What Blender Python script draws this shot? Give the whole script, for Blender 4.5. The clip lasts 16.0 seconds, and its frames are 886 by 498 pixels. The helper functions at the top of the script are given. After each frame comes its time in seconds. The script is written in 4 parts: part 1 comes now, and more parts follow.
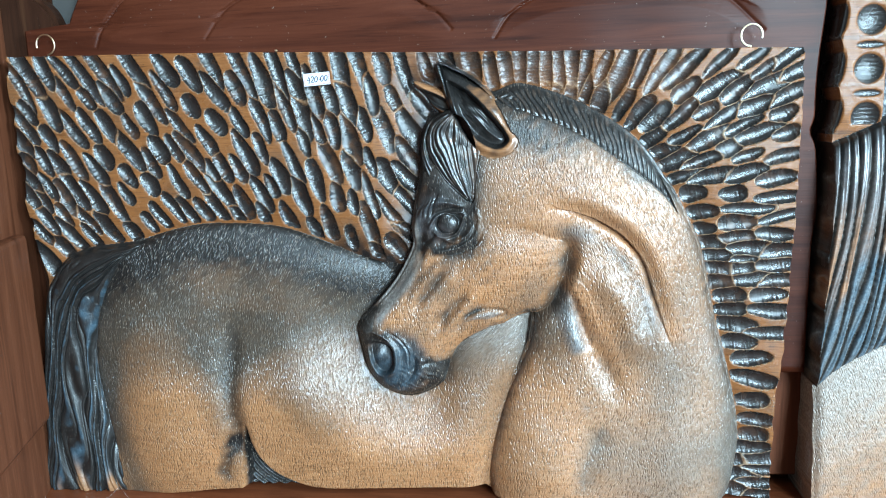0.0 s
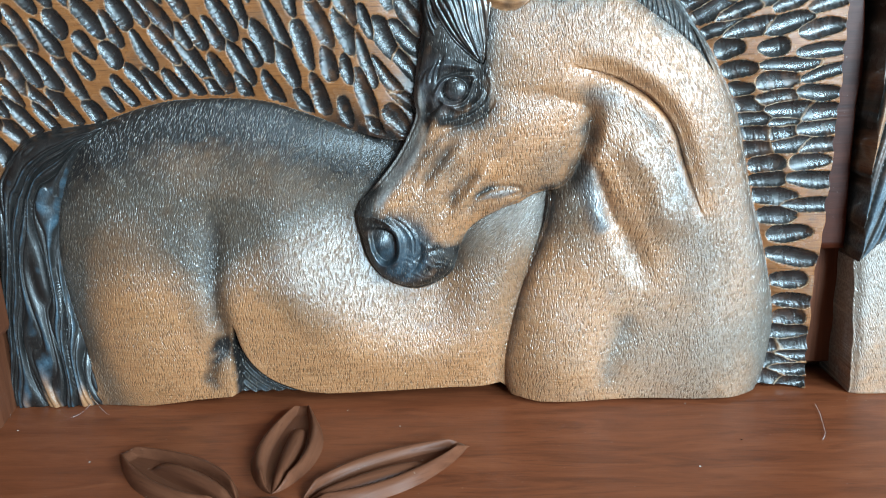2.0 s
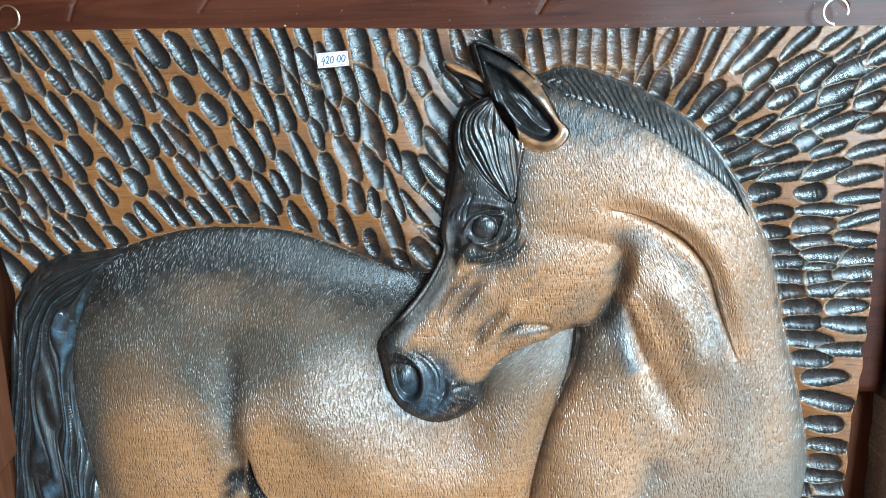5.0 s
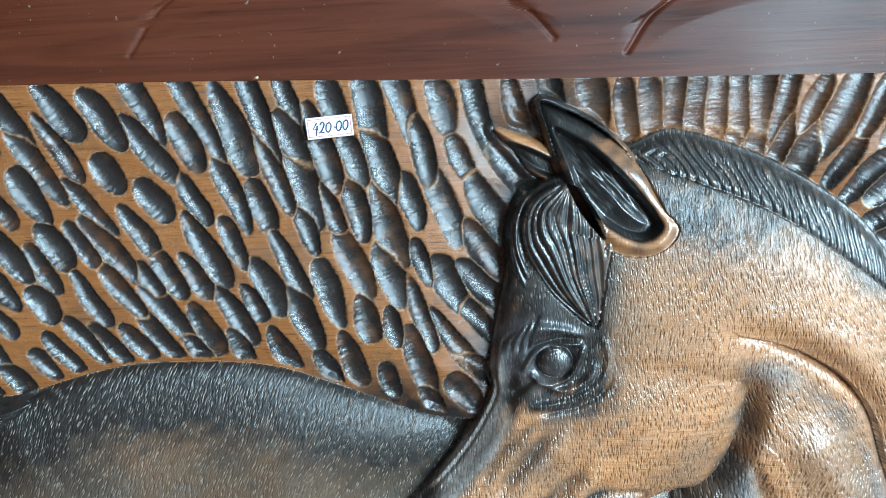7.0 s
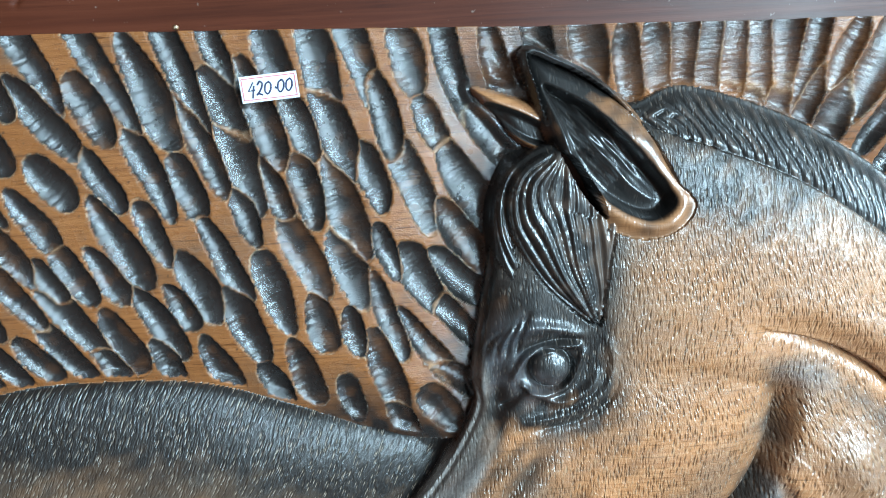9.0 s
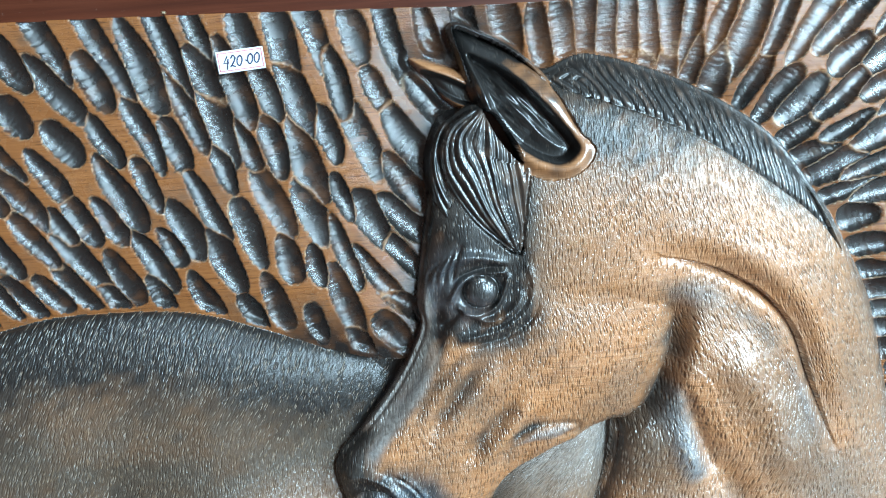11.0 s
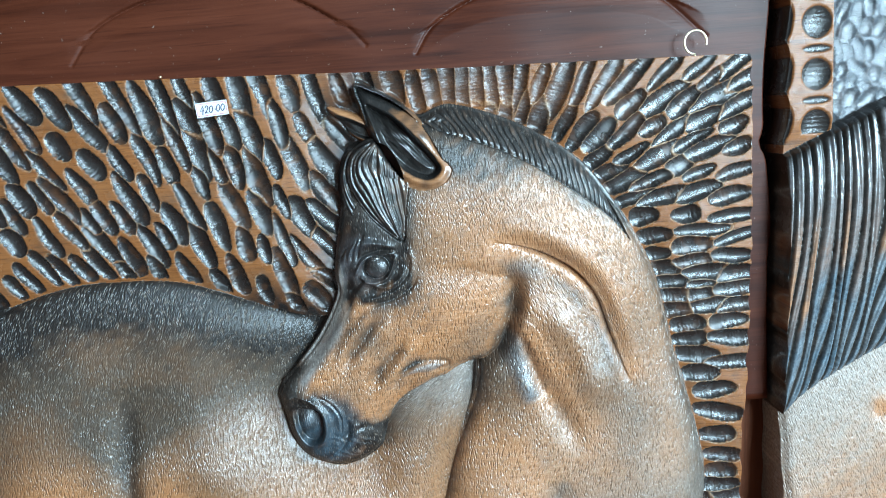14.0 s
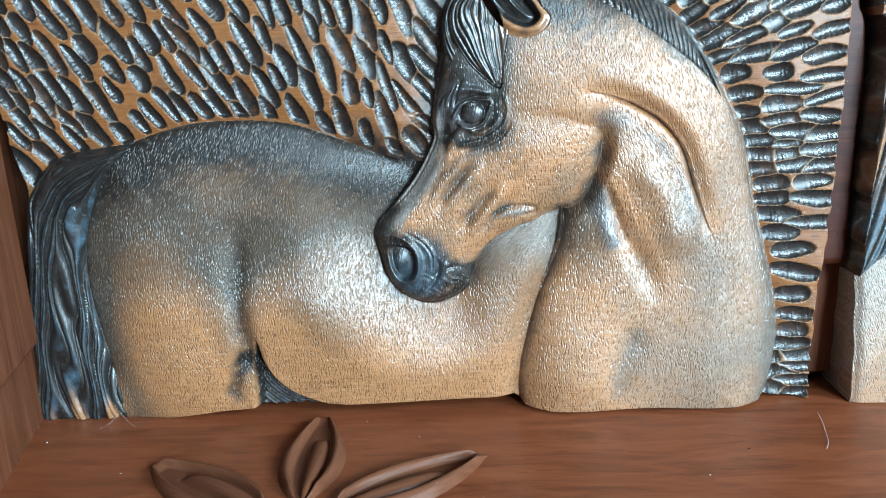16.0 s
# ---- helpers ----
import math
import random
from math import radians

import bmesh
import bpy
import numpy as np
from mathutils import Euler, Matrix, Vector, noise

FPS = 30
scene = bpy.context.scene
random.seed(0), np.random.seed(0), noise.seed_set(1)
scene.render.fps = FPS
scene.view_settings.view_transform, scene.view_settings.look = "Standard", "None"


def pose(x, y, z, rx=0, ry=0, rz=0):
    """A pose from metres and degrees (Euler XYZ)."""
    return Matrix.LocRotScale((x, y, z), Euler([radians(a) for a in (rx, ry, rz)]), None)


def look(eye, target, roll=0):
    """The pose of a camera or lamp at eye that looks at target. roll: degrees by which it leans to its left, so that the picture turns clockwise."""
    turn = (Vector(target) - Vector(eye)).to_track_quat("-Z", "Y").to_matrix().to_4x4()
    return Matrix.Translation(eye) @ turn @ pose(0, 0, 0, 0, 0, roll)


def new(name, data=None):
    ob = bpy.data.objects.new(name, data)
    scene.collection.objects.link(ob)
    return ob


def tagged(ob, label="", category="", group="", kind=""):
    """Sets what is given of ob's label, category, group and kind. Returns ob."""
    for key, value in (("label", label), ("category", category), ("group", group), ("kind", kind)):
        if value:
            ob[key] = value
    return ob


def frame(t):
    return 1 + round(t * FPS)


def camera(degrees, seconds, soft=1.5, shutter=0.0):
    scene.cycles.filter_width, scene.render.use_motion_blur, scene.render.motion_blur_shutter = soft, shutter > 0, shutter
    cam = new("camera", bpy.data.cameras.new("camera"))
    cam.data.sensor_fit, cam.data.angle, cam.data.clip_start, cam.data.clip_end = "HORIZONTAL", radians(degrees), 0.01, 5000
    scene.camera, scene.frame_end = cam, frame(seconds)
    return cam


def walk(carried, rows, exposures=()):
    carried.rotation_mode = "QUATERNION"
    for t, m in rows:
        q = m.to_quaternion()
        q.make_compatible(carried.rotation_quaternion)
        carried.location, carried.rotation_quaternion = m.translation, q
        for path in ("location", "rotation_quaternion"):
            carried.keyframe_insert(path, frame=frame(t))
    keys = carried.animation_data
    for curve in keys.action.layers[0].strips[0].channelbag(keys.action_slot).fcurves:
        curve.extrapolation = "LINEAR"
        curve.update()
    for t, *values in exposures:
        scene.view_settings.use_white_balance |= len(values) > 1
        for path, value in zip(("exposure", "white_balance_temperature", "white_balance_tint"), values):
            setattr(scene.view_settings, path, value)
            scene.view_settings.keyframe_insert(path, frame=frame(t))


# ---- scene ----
cam = camera(61.4, 16.0, soft=1.0)
PATH = [
    (0, (0.1049, -0.7279, 0.8496), (-0.1164, 1.2278, 0.4938), -1.88),
    (0.5, (0.0775, -0.6874, 0.8679), (-0.1385, 1.2741, 0.5427), -2.18),
    (1, (0.0655, -0.6742, 0.8529), (-0.1355, 1.2916, 0.5443), -2.28),
    (1.5, (0.0653, -0.6714, 0.8143), (-0.0762, 1.2919, 0.4603), -2.37),
    (2, (0.0586, -0.6687, 0.7693), (-0.0796, 1.2653, 0.2786), -2.83),
    (2.5, (0.0534, -0.6582, 0.7893), (-0.0768, 1.2748, 0.2928), -2.78),
    (3, (0.0481, -0.6405, 0.8266), (-0.0649, 1.3026, 0.3666), -1.66),
    (3.5, (0.0397, -0.6302, 0.8309), (-0.0616, 1.3220, 0.4081), -0.97),
    (4, (0.0298, -0.6313, 0.8444), (-0.0702, 1.3247, 0.4396), -1.13),
    (4.2, (0.0278, -0.6340, 0.8454), (-0.0732, 1.3274, 0.4677), -1.20),
    (6.3, (0.0546, -0.6370, 0.8667), (-0.1420, 1.3152, 0.4790), -2.26),
    (6.5, (0.0284, -0.5716, 0.8804), (-0.1139, 1.3781, 0.4580), -2.30),
    (7, (-0.0240, -0.4283, 0.9065), (-0.0720, 1.5254, 0.4810), -2.65),
    (7.5, (-0.0319, -0.3650, 0.8966), (-0.0461, 1.5910, 0.4798), -3.19),
    (8, (-0.0306, -0.3536, 0.8894), (-0.0270, 1.5967, 0.4462), -3.25),
    (8.2, (-0.0326, -0.3536, 0.8908), (-0.0142, 1.5963, 0.4465), -3.28),
    (10.3, (-0.0279, -0.3854, 0.8636), (0.0668, 1.5779, 0.4945), -3.41),
    (10.5, (-0.0191, -0.3973, 0.8658), (0.0529, 1.5630, 0.4760), -3.74),
    (11, (-0.0025, -0.4352, 0.8542), (0.0491, 1.5276, 0.4737), -4.55),
    (11.5, (0.0444, -0.4881, 0.8659), (0.0819, 1.4753, 0.4867), -4.87),
    (12, (0.1224, -0.5547, 0.8833), (0.1740, 1.4126, 0.5271), -4.89),
    (12.5, (0.1620, -0.5735, 0.8667), (0.2664, 1.3911, 0.5071), -4.86),
    (13, (0.1597, -0.5865, 0.8541), (0.2643, 1.3786, 0.4970), -5.26),
    (13.5, (0.1266, -0.6052, 0.8615), (0.2186, 1.3597, 0.4997), -5.10),
    (14, (0.0749, -0.6368, 0.8646), (0.1119, 1.3331, 0.5212), -4.41),
    (14.5, (0.0477, -0.6624, 0.8667), (0.0336, 1.3103, 0.5374), -3.68),
    (15, (0.0351, -0.6748, 0.8465), (-0.0508, 1.2979, 0.5283), -3.59),
    (15.5, (0.0396, -0.6900, 0.8191), (-0.0616, 1.2671, 0.4194), -3.06),
    (16, (0.0384, -0.6904, 0.7905), (-0.0820, 1.2453, 0.3022), -2.86),
]
walk(cam, [(t, look(eye, target, roll)) for t, eye, target, roll in PATH], [(0, 0.10), (1.8, 0.04), (3.5, 0.06), (6.3, 0.10), (7.5, 0.16), (10.5, 0.16), (12, 0.06), (13, -0.13), (14, 0.0), (16, 0.15)])

# ---- light: daylight from the open shop front behind the camera ----
world = bpy.data.worlds.new("daylight")
scene.world = world
world.use_nodes = True
nt = world.node_tree
sky = nt.nodes.new("ShaderNodeTexSky")
sky.sky_type = "NISHITA"
sky.sun_disc = False
sky.sun_elevation = radians(48)
sky.sun_rotation = radians(200)
nt.links.new(sky.outputs[0], nt.nodes["Background"].inputs[0])
nt.nodes["Background"].inputs[1].default_value = 0.05


def area(name, m, w, h, watts, colour):
    data = bpy.data.lights.new(name, "AREA")
    data.shape, data.size, data.size_y, data.energy, data.color = "RECTANGLE", w, h, watts, colour
    ob = new(name, data)
    ob.matrix_world = m
    return ob


area("side_opening_daylight", look((2.3, -1.35, 1.65), (0.05, 0.0, 0.75)), 0.72, 0.72, 140, (0.57, 0.83, 1.0))
area("shop_front_daylight", look((1.75, -2.9, 1.35), (0.1, 0.0, 0.8)), 1.05, 1.35, 325, (0.57, 0.83, 1.0))
scene.view_settings.exposure = 0.0
# Carving lines, in millimetres: across the panel from the middle, and up from the seat.
BOARD_LEFT = [(-420, 471), (-420, 409), (-418, 345), (-414, 279), (-409, 236), (-418, 174), (-427, 109), (-431, 49), (-431, -10)]
BOARD_RIGHT = [(360, 449), (358, 285), (353, 163), (348, 107), (348, 1)]
BOARD_TOP = [(-420, 471), (-185, 466), (37, 458), (360, 449)]
BOARD_BOTTOM = [(-427, -6), (-379, -5), (-334, -1), (-324, -2), (-288, -1), (-239, 7), (-200, 9), (-189, 7), (-138, 8), (-108, 10), (-41, 12), (13, 14), (60, 14), (70, 5), (99, 3), (199, 3), (277, 3), (299, 4), (305, 5), (348, 1)]
BACK_LINE = [(-325, 264), (-295, 278), (-257, 290), (-214, 295), (-178, 295), (-142, 290), (-107, 277), (-73, 264), (-38, 253), (-4, 250)]
TAIL_OUT = [(-299, 275), (-324, 273), (-356, 269), (-381, 259), (-398, 240), (-411, 212), (-426, 110), (-430, 50), (-430, -8)]
TAIL_IN = [(-299, 271), (-319, 254), (-337, 227), (-351, 193), (-358, 149), (-354, 107), (-346, 61), (-335, -3)]
NECK_OUT = [(69, 416), (90, 417), (117, 413), (143, 404), (175, 390), (202, 371), (223, 348), (242, 324), (257, 296), (271, 264), (280, 225), (286, 196), (295, 161), (305, 120), (312, 79), (311, 53), (307, 25), (301, 1)]
MANE_MID = [(72, 414), (104, 410), (139, 398), (168, 383), (194, 365), (215, 346), (233, 325), (246, 305), (256, 286)]
CHEST_LEFT = [(112, 200), (110, 173), (100, 147), (86, 115), (73, 76), (65, 37), (66, -1)]
GROOVE = [(117, 309), (138, 307), (160, 301), (181, 291), (201, 276), (218, 253), (228, 221), (237, 190), (244, 162)]
JUGULAR = [(137, 238), (148, 213), (161, 187), (174, 161), (187, 134), (195, 101)]
CHEEK_BACK = [(128, 209), (140, 234), (144, 251), (143, 271), (139, 286), (130, 298)]
HEAD_FRONT = [(36, 398), (18, 389), (10, 373), (5, 347), (-1, 319), (-6, 291), (-5, 273), (-12, 256), (-26, 233), (-45, 211), (-62, 194)]
MUZZLE = [(-61, 195), (-67, 183), (-64, 164), (-59, 143), (-50, 128), (-35, 118), (-17, 114), (2, 119), (16, 129), (21, 140)]
JAW = [(27, 155), (38, 170), (57, 182), (75, 190), (93, 199), (106, 203), (116, 204), (128, 214), (138, 233), (144, 251)]
EAR = [(24, 446), (38, 441), (54, 432), (69, 419), (80, 405), (87, 392), (92, 381), (96, 371), (87, 362), (73, 360), (59, 366), (49, 377), (42, 388), (37, 400), (32, 414), (28, 429)]
EAR_HOLLOW = [(31, 431), (42, 427), (54, 419), (67, 406), (78, 393), (87, 381), (90, 373), (83, 366), (72, 367), (59, 375), (49, 386), (42, 398), (37, 413)]
EAR_FAR = [(-2, 431), (15, 427), (28, 421), (37, 412), (43, 402), (35, 397), (25, 401), (17, 407), (9, 418)]
LOCK_IN = [(45, 396), (53, 384), (57, 374), (59, 361), (58, 346), (57, 330), (53, 314)]
LOCK_OUT = [(32, 400), (18, 392), (12, 379), (13, 364), (20, 348), (32, 331), (53, 314)]
LOCK_SIDE = [(28, 400), (14, 394), (7, 381), (4, 364), (6, 346), (12, 333)]
EYE = [(29, 294)]
LID_UP = [(9, 287), (16, 299), (24, 303), (34, 305), (47, 305)]
LID_LOW = [(13, 289), (18, 283), (29, 281), (39, 287), (47, 305)]
BROW = [(2, 300), (8, 311), (20, 315), (36, 313), (49, 308)]
BAG = [(8, 274), (18, 281), (34, 276), (48, 283), (55, 296)]
BAG_TWO = [(11, 265), (24, 267), (40, 271), (55, 281), (61, 294)]
FACE_RIDGE = [(-3, 306), (-5, 290), (-8, 270), (-17, 252), (-28, 236), (-41, 219), (-55, 203)]
NOSTRIL = [(-55, 172), (-42, 174), (-32, 168), (-29, 155), (-32, 143), (-42, 138), (-50, 143), (-55, 156)]
NOSTRIL_RIM = [(-66, 180), (-53, 185), (-37, 178), (-28, 164), (-29, 147), (-39, 137)]
NOSTRIL_RIM_OUT = [(-36, 185), (-23, 176), (-15, 163), (-15, 147)]
LIP = [(-23, 136), (-10, 146), (4, 151), (19, 152)]
MOUTH = [(44, 184), (55, 196), (65, 203), (80, 202), (90, 198)]
FACE_EDGE = [(2, 288), (0, 270), (-4, 254), (-14, 236), (-29, 218), (-40, 203), (-50, 188)]
THROAT = [(134, 229), (141, 211), (149, 187), (158, 158)]
LENS = [(42, 194), (55, 203), (70, 206), (82, 203), (69, 197), (55, 196)]
FACE_LINE_A = [(32, 256), (18, 239), (2, 220), (-12, 200)]
FACE_LINE_B = [(51, 235), (35, 213), (22, 198), (8, 178)]
FACE_LINE_C = [(73, 222), (55, 210), (42, 197), (28, 179)]
FLANK = [(-199, 217), (-200, 180), (-206, 142), (-206, 103), (-200, 69), (-195, 39), (-196, 9)]
BELLY_EDGE = [(-192, 82), (-187, 62), (-176, 41), (-158, 24), (-131, 12), (-109, 7)]
LEG_DARK = [(-204, 77), (-213, 51), (-225, 16)]
SHOULDER = [(183, 94), (171, 66), (160, 33), (157, 4)]
NECK_BAND = [(167, 253), (192, 222), (205, 191), (216, 150)]
ARC_A = [(-217, 479), (-183, 516), (-110, 538), (-36, 529), (15, 501), (38, 478)]
ARC_B = [(75, 468), (98, 497), (149, 519), (208, 521), (281, 508), (331, 465)]
ARC_C = [(-333, 476), (-321, 502), (-289, 532)]
P2_MANE_TOP = [(391, 362), (414, 372), (442, 385), (479, 401), (516, 412), (557, 425)]
P2_MANE_LOW = [(383, 124), (407, 146), (447, 169), (487, 189), (522, 205), (560, 236)]
P2_FOLDS = [(454, 130), (483, 116), (509, 92), (524, 64), (498, 165), (523, 152), (538, 135)]


# ---- materials ----
class Mat:
    """A small builder of node materials."""

    def __init__(self, name):
        self.m = bpy.data.materials.new(name)
        self.m.use_nodes = True
        self.t = self.m.node_tree
        self.b = self.t.nodes["Principled BSDF"]

    def n(self, kind, **sets):
        node = self.t.nodes.new("ShaderNode" + kind)
        for k, v in sets.items():
            setattr(node, k, v)
        return node

    def link(self, a, b):
        self.t.links.new(a, b)

    def put(self, socket, value):
        if isinstance(value, bpy.types.NodeSocket):
            self.link(value, socket)
        else:
            socket.default_value = value

    def attr(self, name):
        return self.n("Attribute", attribute_name=name)

    def coord(self, scale=(1, 1, 1), kind="Object", rot=(0, 0, 0)):
        c, mp = self.n("TexCoord"), self.n("Mapping")
        self.link(c.outputs[kind], mp.inputs[0])
        mp.inputs["Scale"].default_value = scale
        mp.inputs["Rotation"].default_value = rot
        return mp.outputs[0]

    def noise(self, vec, scale, detail=4.0, rough=0.55, distort=0.0):
        k = self.n("TexNoise")
        self.link(vec, k.inputs["Vector"])
        k.inputs["Scale"].default_value, k.inputs["Detail"].default_value = scale, detail
        k.inputs["Roughness"].default_value, k.inputs["Distortion"].default_value = rough, distort
        return k.outputs["Fac"]

    def ramp(self, fac, stops):
        r = self.n("ValToRGB")
        self.link(fac, r.inputs[0])
        while len(r.color_ramp.elements) < len(stops):
            r.color_ramp.elements.new(0.5)
        for e, (p, col) in zip(r.color_ramp.elements, stops):
            e.position = p
            e.color = (*col, 1) if len(col) == 3 else col
        return r.outputs[0]

    def span(self, fac, a, b, c=0.0, d=1.0):
        r = self.n("MapRange")
        self.put(r.inputs[0], fac)
        for i, v in enumerate((a, b, c, d)):
            r.inputs[i + 1].default_value = v
        return r.outputs[0]

    def math(self, op, a, b=0.0):
        k = self.n("Math", operation=op)
        self.put(k.inputs[0], a)
        self.put(k.inputs[1], b)
        return k.outputs[0]

    def mix(self, fac, a, b, mode="MIX"):
        k = self.n("Mix", data_type="RGBA", blend_type=mode)
        self.put(k.inputs["Factor"], fac)
        for s, v in ((k.inputs[6], a), (k.inputs[7], b)):
            self.put(s, (*v, 1) if isinstance(v, tuple) and len(v) == 3 else v)
        return k.outputs[2]

    def bump(self, height, strength, distance, under=None):
        k = self.n("Bump")
        self.link(height, k.inputs["Height"])
        k.inputs["Strength"].default_value, k.inputs["Distance"].default_value = strength, distance
        if under is not None:
            self.link(under, k.inputs["Normal"])
        return k.outputs[0]

    def done(self, colour, rough, normal=None, metal=0.0, spec=0.5, coat=0.0, coat_rough=0.1, coat_ior=1.5):
        self.b.inputs["Coat IOR"].default_value = coat_ior
        self.put(self.b.inputs["Base Color"], (*colour, 1) if isinstance(colour, tuple) else colour)
        self.put(self.b.inputs["Roughness"], rough)
        self.b.inputs["Metallic"].default_value = metal
        self.put(self.b.inputs["Specular IOR Level"], spec)
        self.put(self.b.inputs["Coat Weight"], coat)
        self.put(self.b.inputs["Coat Roughness"], coat_rough)
        if normal is not None:
            self.link(normal, self.b.inputs["Normal"])
            self.link(normal, self.b.inputs["Coat Normal"])
        return self.m


def carved_wood(name, fur, honeys):
    """Varnished honey wood, stained black in the cuts and airbrushed grey; the stain, and on fur some painted sheen,
    lies in attributes of the mesh.
    """
    k = Mat(name)
    p = k.coord()
    grain = k.noise(k.coord((3, 3, 60)), 9, 6, 0.65, 0.6)
    pores = k.noise(k.coord((11, 11, 300) if fur else (9, 9, 210)), 5, 3, 0.6)
    wide = k.noise(p, 11, 3)
    honey = k.ramp(grain, list(zip((0.28, 0.52, 0.78), honeys)))
    honey = k.mix(k.span(pores, 0.56, 0.66, 0, 0.8 if fur else 0.85), honey, (0.15, 0.06, 0.02) if fur else (0.055, 0.018, 0.006))
    honey = k.mix(k.span(wide, 0.35, 0.7, 0, 0.4), honey, (0.25, 0.115, 0.048) if fur else (0.16, 0.052, 0.014))
    mottle = k.noise(p, 60, 4, 0.6)
    fine = k.noise(p, 420, 3, 0.6)
    grey = k.mix(mottle, (0.031, 0.022, 0.0155), (0.076, 0.056, 0.041))
    black = k.mix(mottle, (0.007, 0.0063, 0.0060), (0.017, 0.0145, 0.0132))
    slate = k.mix(k.span(fine, 0.3, 0.7), (0.020, 0.042, 0.060), (0.060, 0.105, 0.135))
    fac = lambda a, lo, hi: k.span(k.math("ADD", k.attr(a).outputs["Fac"], k.math("MULTIPLY", k.math("SUBTRACT", mottle, 0.5), 0.30)), lo, hi)  # noqa: E731
    col = k.mix(fac("grey", 0.05, 1.0), honey, grey)
    col = k.mix(fac("blue", 0.1, 0.9), col, slate)
    col = k.mix(fac("stain", 0.15, 0.85), col, black)
    if fur:
        # pale lays a light tone over the stain, partly as painted sheen
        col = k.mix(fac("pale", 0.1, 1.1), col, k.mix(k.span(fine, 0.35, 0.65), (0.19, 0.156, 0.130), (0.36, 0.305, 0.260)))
        f = k.attr("fur").outputs["Vector"]
        hair = k.n("TexVoronoi", feature="F1")
        mp = k.n("Mapping")
        k.link(f, mp.inputs[0])
        mp.inputs["Scale"].default_value = (0.64, 0.145, 1)
        k.link(mp.outputs[0], hair.inputs["Vector"])
        hair.inputs["Scale"].default_value = 1.0
        hair.inputs["Randomness"].default_value = 1.0
        mp2 = k.n("Mapping")
        k.link(f, mp2.inputs[0])
        mp2.inputs["Scale"].default_value = (0.9, 0.22, 1)
        streak = k.noise(mp2.outputs[0], 1.0, 3, 0.6, 0.4)
        more = k.n("TexVoronoi", feature="F1")
        mp3 = k.n("Mapping")
        k.link(f, mp3.inputs[0])
        mp3.inputs["Scale"].default_value, mp3.inputs["Location"].default_value = (0.56, 0.165, 1), (31, 17, 0)
        k.link(mp3.outputs[0], more.inputs["Vector"])
        more.inputs["Scale"].default_value = 1.0
        near = k.math("MINIMUM", hair.outputs["Distance"], more.outputs["Distance"])
        cuts = k.span(near, 0.10, 0.42, 0.0, 1.0)
        amount = k.attr("furry").outputs["Fac"]
        h = k.math("MULTIPLY", k.math("ADD", k.math("MULTIPLY", cuts, 0.85), k.math("MULTIPLY", streak, 1.2)), amount)
        nrm = k.bump(k.math("ADD", h, k.math("MULTIPLY", fine, 0.04)), 1.0, 0.00056)
        shade = k.math("ADD", k.attr("stain").outputs["Fac"], k.math("MULTIPLY", k.attr("grey").outputs["Fac"], 0.5))
        shade = k.span(shade, 0.25, 0.7)
        dash = k.mix(shade, (0.060, 0.030, 0.016), (0.34, 0.265, 0.205))
        thin = k.span(k.attr("stain").outputs["Fac"], 0.3, 0.9, 0.62, 0.56)
        line = k.mix(shade, k.span(cuts, 0.7, 0.05, 0, 1.0), k.span(cuts, 0.42, 0.02, 0, 1.0))
        col = k.mix(k.math("MULTIPLY", k.math("MULTIPLY", line, thin), amount), col, dash)
        worn = k.math("MULTIPLY", k.span(streak, 0.55, 0.66, 0, 0.4), amount)
        worn = k.math("MULTIPLY", worn, k.span(shade, 0.0, 1.0, 1.0, 0.15))
        col = k.mix(worn, col, (0.36, 0.24, 0.145))
        gloss = k.math("SUBTRACT", k.span(k.attr("pale").outputs["Fac"], 0, 1, 1, 0.35), k.math("MULTIPLY", k.attr("stain").outputs["Fac"], k.span(amount, 0, 1, 0.42, 0.5)))
        gloss = k.math("MULTIPLY", gloss, k.span(wide, 0.35, 0.62, 0.66, 0.86))
    else:
        gloss = k.span(k.attr("stain").outputs["Fac"], 0.0, 0.9, 0.42, 0.90)
        chips = k.math("MULTIPLY", k.attr("worn").outputs["Fac"], k.span(k.noise(p, 190, 4, 0.7), 0.38, 0.62, 0, 0.8))
        col = k.mix(chips, col, (0.50, 0.37, 0.24))
        mp = k.n("Mapping")
        k.link(k.attr("tool").outputs["Vector"], mp.inputs[0])
        mp.inputs["Scale"].default_value = (1.3, 0.34, 1)
        tool = k.noise(mp.outputs[0], 1.0, 4, 0.65, 0.3)
        nrm = k.bump(k.math("ADD", k.math("MULTIPLY", fine, 0.12), k.math("ADD", k.math("MULTIPLY", mottle, 0.5), k.math("MULTIPLY", tool, 1.2))), 1.0, 0.00034)
    return k.done(col, k.span(mottle, 0.3, 0.7, 0.40, 0.52), nrm, spec=0.22 if fur else 0.06, coat=gloss, coat_rough=k.span(mottle, 0.3, 0.7, *((0.18, 0.30) if fur else (0.19, 0.33))), coat_ior=1.68 if fur else 1.7)


